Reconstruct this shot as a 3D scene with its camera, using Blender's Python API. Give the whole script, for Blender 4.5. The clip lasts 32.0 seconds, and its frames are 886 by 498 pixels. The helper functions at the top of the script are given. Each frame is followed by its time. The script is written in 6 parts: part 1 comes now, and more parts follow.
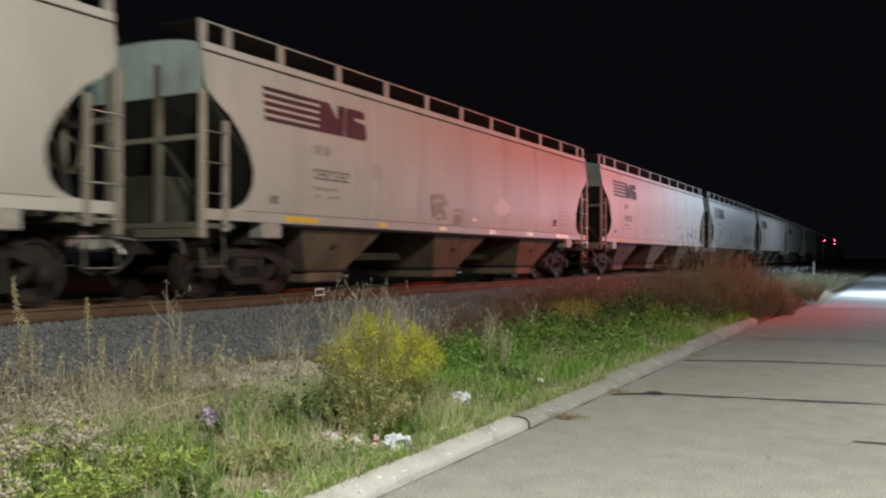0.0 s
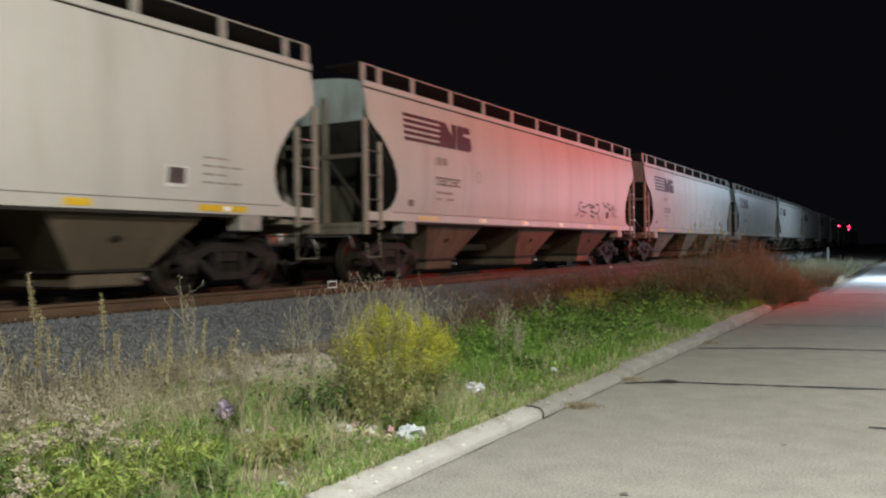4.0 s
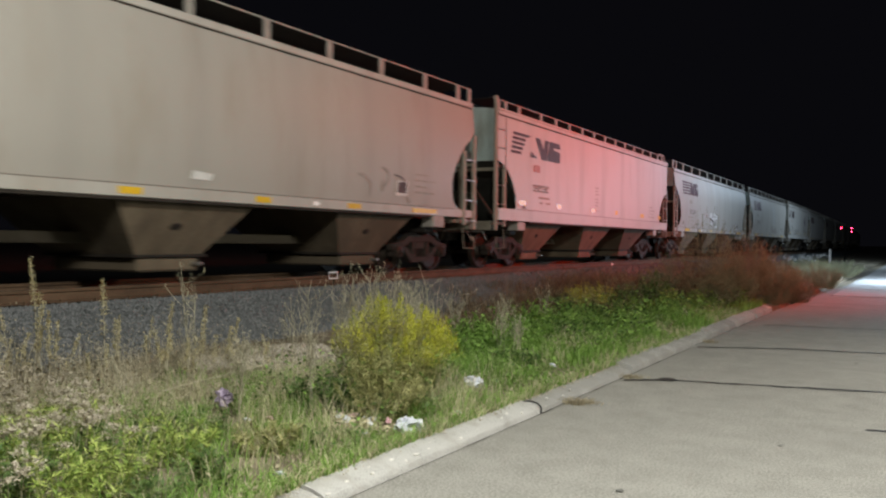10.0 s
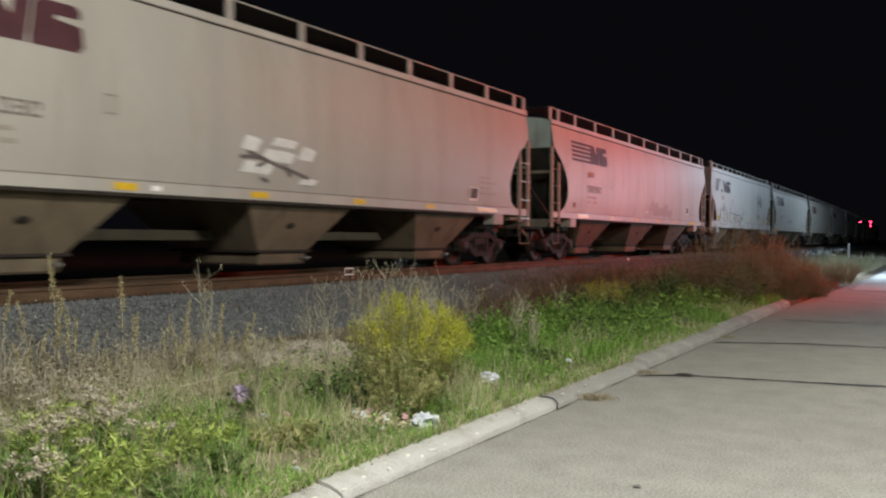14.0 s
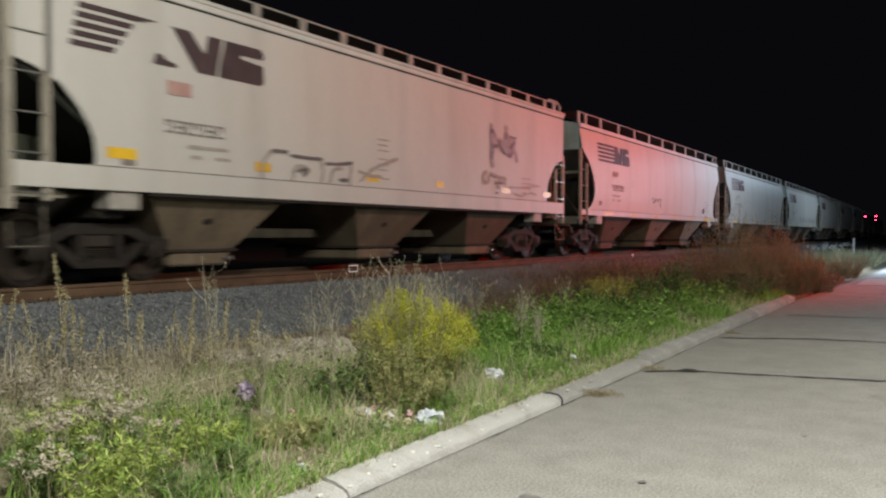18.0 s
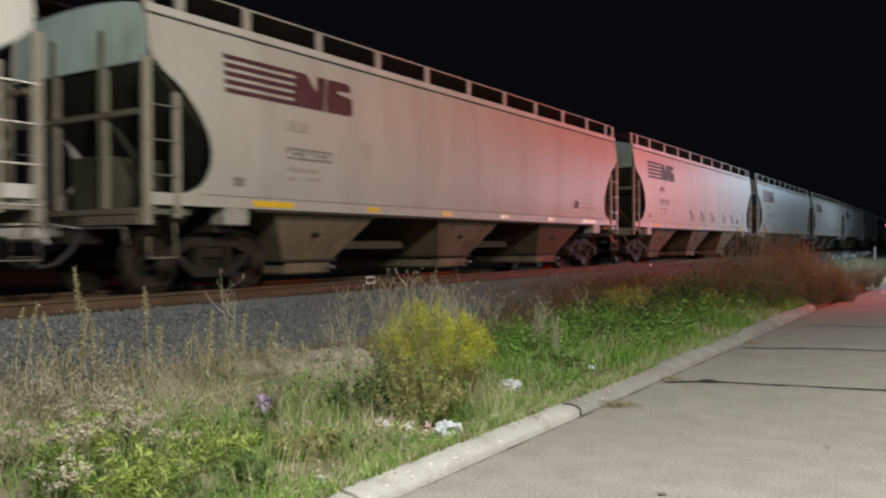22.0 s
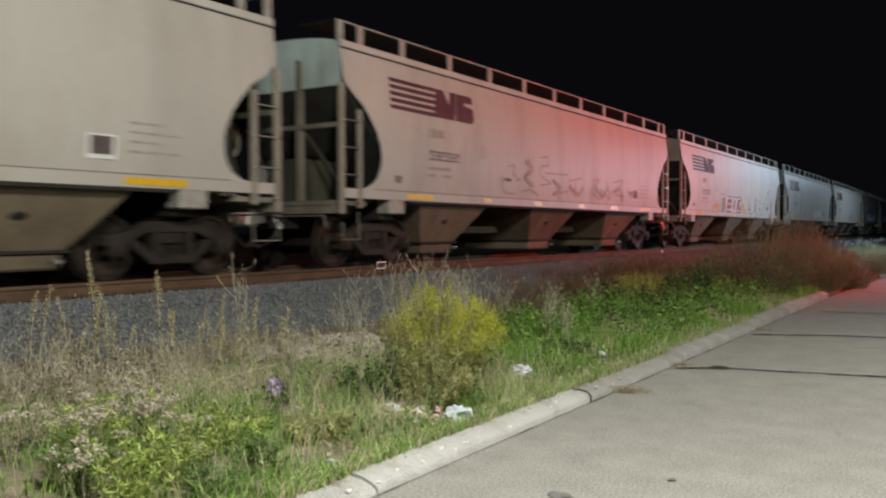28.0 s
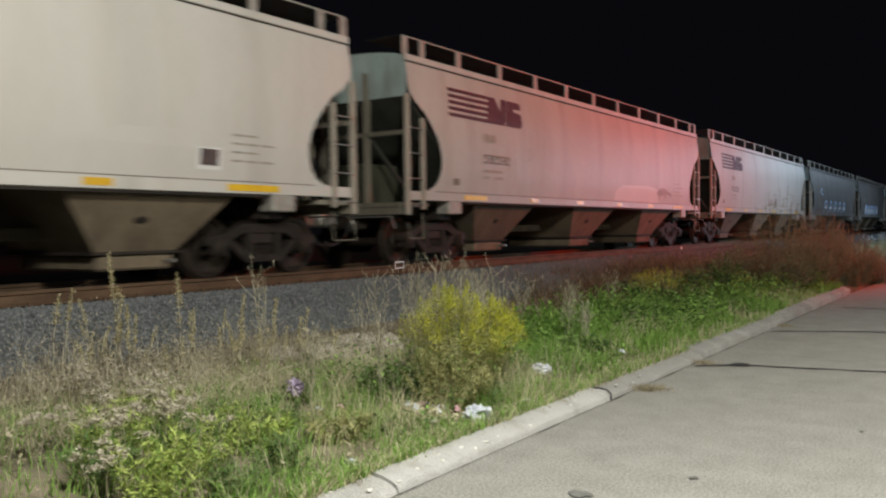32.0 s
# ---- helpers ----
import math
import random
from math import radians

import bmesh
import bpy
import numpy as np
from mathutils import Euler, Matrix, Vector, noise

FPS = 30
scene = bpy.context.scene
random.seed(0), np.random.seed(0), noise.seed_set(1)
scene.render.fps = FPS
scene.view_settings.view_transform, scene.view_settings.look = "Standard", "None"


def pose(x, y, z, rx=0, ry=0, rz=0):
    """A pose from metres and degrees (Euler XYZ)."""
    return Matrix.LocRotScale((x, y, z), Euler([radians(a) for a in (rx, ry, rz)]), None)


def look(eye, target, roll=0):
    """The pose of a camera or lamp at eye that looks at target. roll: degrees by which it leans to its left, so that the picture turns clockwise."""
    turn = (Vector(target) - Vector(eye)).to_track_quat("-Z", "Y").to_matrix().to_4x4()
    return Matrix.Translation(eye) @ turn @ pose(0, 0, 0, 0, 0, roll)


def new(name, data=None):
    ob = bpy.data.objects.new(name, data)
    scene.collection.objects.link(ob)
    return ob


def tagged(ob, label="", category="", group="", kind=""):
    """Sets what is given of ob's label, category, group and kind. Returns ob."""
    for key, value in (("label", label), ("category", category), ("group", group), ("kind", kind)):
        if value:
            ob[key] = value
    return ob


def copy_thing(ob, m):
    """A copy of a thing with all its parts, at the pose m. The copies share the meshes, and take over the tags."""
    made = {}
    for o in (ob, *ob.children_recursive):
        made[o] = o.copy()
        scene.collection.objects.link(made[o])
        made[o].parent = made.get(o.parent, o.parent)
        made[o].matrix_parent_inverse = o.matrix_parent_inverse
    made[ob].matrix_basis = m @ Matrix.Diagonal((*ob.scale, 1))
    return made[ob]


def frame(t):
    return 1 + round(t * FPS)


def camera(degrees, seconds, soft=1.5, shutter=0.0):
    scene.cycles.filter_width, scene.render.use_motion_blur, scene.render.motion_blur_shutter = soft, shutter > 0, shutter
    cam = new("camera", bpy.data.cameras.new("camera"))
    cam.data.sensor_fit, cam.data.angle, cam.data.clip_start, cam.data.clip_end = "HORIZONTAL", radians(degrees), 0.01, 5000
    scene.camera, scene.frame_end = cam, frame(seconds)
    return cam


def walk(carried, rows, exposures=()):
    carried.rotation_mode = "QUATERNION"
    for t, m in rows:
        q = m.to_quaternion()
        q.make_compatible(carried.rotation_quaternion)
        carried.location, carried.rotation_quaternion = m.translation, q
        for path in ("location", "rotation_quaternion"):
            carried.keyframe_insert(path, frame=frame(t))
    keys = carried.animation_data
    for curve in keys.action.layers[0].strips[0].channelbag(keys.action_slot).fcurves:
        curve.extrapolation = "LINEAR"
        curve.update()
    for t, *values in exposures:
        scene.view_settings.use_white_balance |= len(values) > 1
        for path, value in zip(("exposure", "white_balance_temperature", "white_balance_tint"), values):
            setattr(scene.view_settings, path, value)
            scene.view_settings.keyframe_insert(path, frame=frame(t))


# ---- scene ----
EYE = Vector((0.0, 0.0, 1.6))
cam = camera(55.8, 32.0, soft=2.2, shutter=0.5)


def aim(turn, tilt, lean):
    """The camera's pose, turned to its left from the line of the track and tilted up, in degrees."""
    a, b = radians(turn), radians(tilt)
    return look(EYE, EYE + Vector((-math.sin(a) * math.cos(b), math.cos(a) * math.cos(b), math.sin(b))), lean)


# seconds, turn, tilt, lean
VIEW = [
    (0, 28.87, 0.58, 0.05),
    (0.5, 28.47, 0.43, 0.15),
    (1, 28.34, 0.33, 0.09),
    (1.5, 28.48, 0.17, 0.21),
    (2, 28.64, 0.08, 0.12),
    (2.5, 28.98, 0.12, -0.08),
    (3, 29.30, 0.02, -0.33),
    (3.5, 29.59, -0.06, -0.63),
    (5.5, 29.64, 0.03, -0.94),
    (6, 29.57, -0.04, -0.78),
    (6.5, 29.56, -0.03, -0.53),
    (7, 29.54, -0.00, -0.38),
    (7.5, 29.58, -0.08, -0.21),
    (8, 29.60, -0.25, -0.01),
    (8.5, 29.64, -0.35, 0.13),
    (9, 29.68, -0.42, 0.33),
    (9.5, 29.74, -0.42, 0.40),
    (10, 29.79, -0.49, 0.51),
    (10.5, 29.85, -0.60, 0.75),
    (11, 29.94, -0.56, 0.88),
    (11.5, 30.12, -0.51, 0.83),
    (12, 30.34, -0.52, 0.84),
    (12.5, 30.48, -0.58, 0.71),
    (13, 30.61, -0.67, 0.47),
    (13.5, 30.72, -0.70, 0.32),
    (14, 30.84, -0.78, 0.26),
    (14.5, 30.89, -0.78, 0.22),
    (16.5, 31.10, -0.95, 0.09),
    (17, 31.10, -1.07, 0.07),
    (17.5, 31.13, -1.14, 0.13),
    (18, 31.12, -1.01, -0.01),
    (18.5, 31.03, -0.87, -0.29),
    (19, 31.19, -0.71, -0.37),
    (19.5, 31.38, -0.62, -0.32),
    (20, 31.87, -0.50, -0.23),
    (20.5, 32.07, -0.42, -0.24),
    (21, 32.12, -0.34, -0.39),
    (21.5, 32.26, -0.23, -0.44),
    (22, 32.27, -0.25, -0.37),
    (22.5, 32.22, -0.39, -0.18),
    (23, 32.16, -0.65, -0.14),
    (23.5, 32.00, -0.92, -0.18),
    (24, 32.02, -1.01, -0.24),
    (24.5, 32.13, -0.96, -0.23),
    (25, 32.18, -1.04, -0.25),
    (25.5, 32.23, -1.08, -0.35),
    (27.5, 32.82, -1.30, -0.18),
    (28, 33.02, -1.25, -0.19),
    (28.5, 33.14, -1.23, -0.13),
    (29, 33.18, -1.20, -0.15),
    (29.5, 33.25, -1.21, -0.16),
    (30, 33.31, -1.41, -0.31),
    (30.5, 33.48, -1.60, -0.38),
    (31, 33.63, -1.68, -0.54),
    (31.5, 33.85, -1.50, -0.73),
    (32, 34.25, -1.29, -0.80),
]
walk(cam, [(t, aim(a, b, c)) for t, a, b, c in VIEW])

# ---- light: a black night sky, a street lamp, a red lamp and a cold white lamp beside the road, and two added fills ----
world = bpy.data.worlds.new("night")
scene.world = world
world.use_nodes = True
world.node_tree.nodes["Background"].inputs["Color"].default_value = (0.0027, 0.0027, 0.0037, 1)
world.node_tree.nodes["Background"].inputs["Strength"].default_value = 1.0


def lamp(name, place, watts, colour, radius):
    data = bpy.data.lights.new(name, "POINT")
    data.energy, data.color, data.shadow_soft_size = watts, colour, radius
    new(name, data).location = place


lamp("street_lamp_light", (1.0, 1.0, 7.0), 5650, (0.97, 0.955, 0.88), 0.6)
# added fill that brightens the road, kerb and train further along
lamp("side_lamp_light", (4.5, 11.5, 5.3), 1600, (1.0, 0.92, 0.79), 0.5)
lamp("white_lamp_light", (0.5, 41.0, 3.2), 3200, (0.66, 0.82, 1.0), 0.3)
# added cold fill for the far cars, post and flowers
lamp("crossing_lamp_light", (0.4, 72.0, 9.0), 3900, (0.62, 0.80, 1.0), 0.3)
# a hooded red signal lamp beside the road, turned to the train
hooded = bpy.data.lights.new("red_signal_light", "SPOT")
hooded.energy, hooded.color, hooded.shadow_soft_size, hooded.spot_size, hooded.spot_blend = 9700, (1.0, 0.065, 0.03), 0.3, radians(120), 1.0
new("red_signal_light", hooded).matrix_world = look((5.0, 26.0, 8.5), (-9.0, 26.5, 6.4))

# ---- materials ----


def material(name, a, b, size=4.0, rough=0.8, metal=0.0, bump=0.2, fine=60.0, stretch=(1, 1, 1), per="", dirt=None, dirt_size=1.2, dirt_amount=0.5, spec=0.3, grain=0.5, leaf=0.0, seam=0.0):
    """Two colours mixed by noise at two scales, an optional third for dirt, and a fine relief."""
    m = bpy.data.materials.new(name)
    m.use_nodes = True
    n, l = m.node_tree.nodes, m.node_tree.links
    p = n["Principled BSDF"]
    p.inputs["Roughness"].default_value, p.inputs["Metallic"].default_value = rough, metal
    p.inputs["Specular IOR Level"].default_value = spec
    co, mp = n.new("ShaderNodeTexCoord"), n.new("ShaderNodeMapping")
    mp.inputs["Scale"].default_value = stretch
    l.new(co.outputs["Object"], mp.inputs["Vector"])
    if per == "object":
        info = n.new("ShaderNodeObjectInfo")
        mul = n.new("ShaderNodeMath")
        mul.operation, mul.inputs[1].default_value = "MULTIPLY", 37.0
        l.new(info.outputs["Random"], mul.inputs[0])
        l.new(mul.outputs[0], mp.inputs["Location"])
    big, small = n.new("ShaderNodeTexNoise"), n.new("ShaderNodeTexNoise")
    for tex, s, d in ((big, size, 5.0), (small, fine, 3.0)):
        tex.inputs["Scale"].default_value, tex.inputs["Detail"].default_value = s, d
        l.new(mp.outputs["Vector"], tex.inputs["Vector"])
    add = n.new("ShaderNodeMath")
    add.operation = "ADD"
    l.new(big.outputs["Fac"], add.inputs[0])
    half = n.new("ShaderNodeMath")
    half.operation, half.inputs[1].default_value = "MULTIPLY_ADD", grain
    half.inputs[2].default_value = -grain / 2
    l.new(small.outputs["Fac"], half.inputs[0])
    l.new(half.outputs[0], add.inputs[1])
    value = add.outputs[0]
    if per:
        rnd = n.new("ShaderNodeObjectInfo").outputs["Random"] if per == "object" else n.new("ShaderNodeNewGeometry").outputs["Random Per Island"]
        shift = n.new("ShaderNodeMath")
        shift.operation, shift.inputs[1].default_value, shift.inputs[2].default_value = "MULTIPLY_ADD", 0.5 if per == "object" else 0.9, -0.25 if per == "object" else -0.45
        l.new(rnd, shift.inputs[0])
        both = n.new("ShaderNodeMath")
        both.operation = "ADD"
        l.new(value, both.inputs[0])
        l.new(shift.outputs[0], both.inputs[1])
        value = both.outputs[0]
    ramp = n.new("ShaderNodeValToRGB")
    ramp.color_ramp.elements[0].position, ramp.color_ramp.elements[1].position = 0.3, 0.7
    ramp.color_ramp.elements[0].color, ramp.color_ramp.elements[1].color = (*a, 1), (*b, 1)
    l.new(value, ramp.inputs["Fac"])
    colour = ramp.outputs["Color"]
    if dirt:
        tex, cut, mix = n.new("ShaderNodeTexNoise"), n.new("ShaderNodeMapRange"), n.new("ShaderNodeMix")
        tex.inputs["Scale"].default_value, tex.inputs["Detail"].default_value = dirt_size, 6.0
        l.new(mp.outputs["Vector"], tex.inputs["Vector"])
        cut.inputs["From Min"].default_value, cut.inputs["From Max"].default_value, cut.inputs["To Max"].default_value = 0.5, 0.72, dirt_amount
        l.new(tex.outputs["Fac"], cut.inputs["Value"])
        mix.data_type = "RGBA"
        l.new(cut.outputs["Result"], mix.inputs["Factor"])
        l.new(colour, mix.inputs["A"])
        mix.inputs["B"].default_value = (*dirt, 1)
        colour = mix.outputs["Result"]
    if seam:
        # grime gathered along the upright welds
        split, fold, cut, mul, mix = n.new("ShaderNodeSeparateXYZ"), n.new("ShaderNodeMath"), n.new("ShaderNodeMapRange"), n.new("ShaderNodeMath"), n.new("ShaderNodeMix")
        l.new(co.outputs["Object"], split.inputs[0])
        fold.operation, fold.inputs[1].default_value = "PINGPONG", seam / 2
        l.new(split.outputs["Y"], fold.inputs[0])
        cut.interpolation_type = "SMOOTHSTEP"
        cut.inputs["From Min"].default_value, cut.inputs["From Max"].default_value, cut.inputs["To Min"].default_value, cut.inputs["To Max"].default_value = 0.0, 0.34, 0.36, 0.0
        l.new(fold.outputs[0], cut.inputs["Value"])
        mul.operation = "MULTIPLY"
        l.new(cut.outputs["Result"], mul.inputs[0])
        l.new(big.outputs["Fac"], mul.inputs[1])
        mix.data_type = "RGBA"
        l.new(mul.outputs[0], mix.inputs["Factor"])
        l.new(colour, mix.inputs["A"])
        mix.inputs["B"].default_value = (*(0.62 * c for c in a), 1)
        colour = mix.outputs["Result"]
    l.new(colour, p.inputs["Base Color"])
    if bump:
        b_ = n.new("ShaderNodeBump")
        b_.inputs["Strength"].default_value, b_.inputs["Distance"].default_value = bump, 0.02
        l.new(small.outputs["Fac"], b_.inputs["Height"])
        l.new(b_.outputs["Normal"], p.inputs["Normal"])
    if leaf:
        thin, mix_ = n.new("ShaderNodeBsdfTranslucent"), n.new("ShaderNodeMixShader")
        l.new(colour, thin.inputs["Color"])
        mix_.inputs["Fac"].default_value = leaf
        l.new(p.outputs[0], mix_.inputs[1])
        l.new(thin.outputs[0], mix_.inputs[2])
        l.new(mix_.outputs[0], n["Material Output"].inputs["Surface"])
    return m


def glow(name, colour, strength):
    m = bpy.data.materials.new(name)
    m.use_nodes = True
    p = m.node_tree.nodes["Principled BSDF"]
    p.inputs["Base Color"].default_value = (*colour, 1)
    p.inputs["Emission Color"].default_value = (*colour, 1)
    p.inputs["Emission Strength"].default_value = strength
    return m


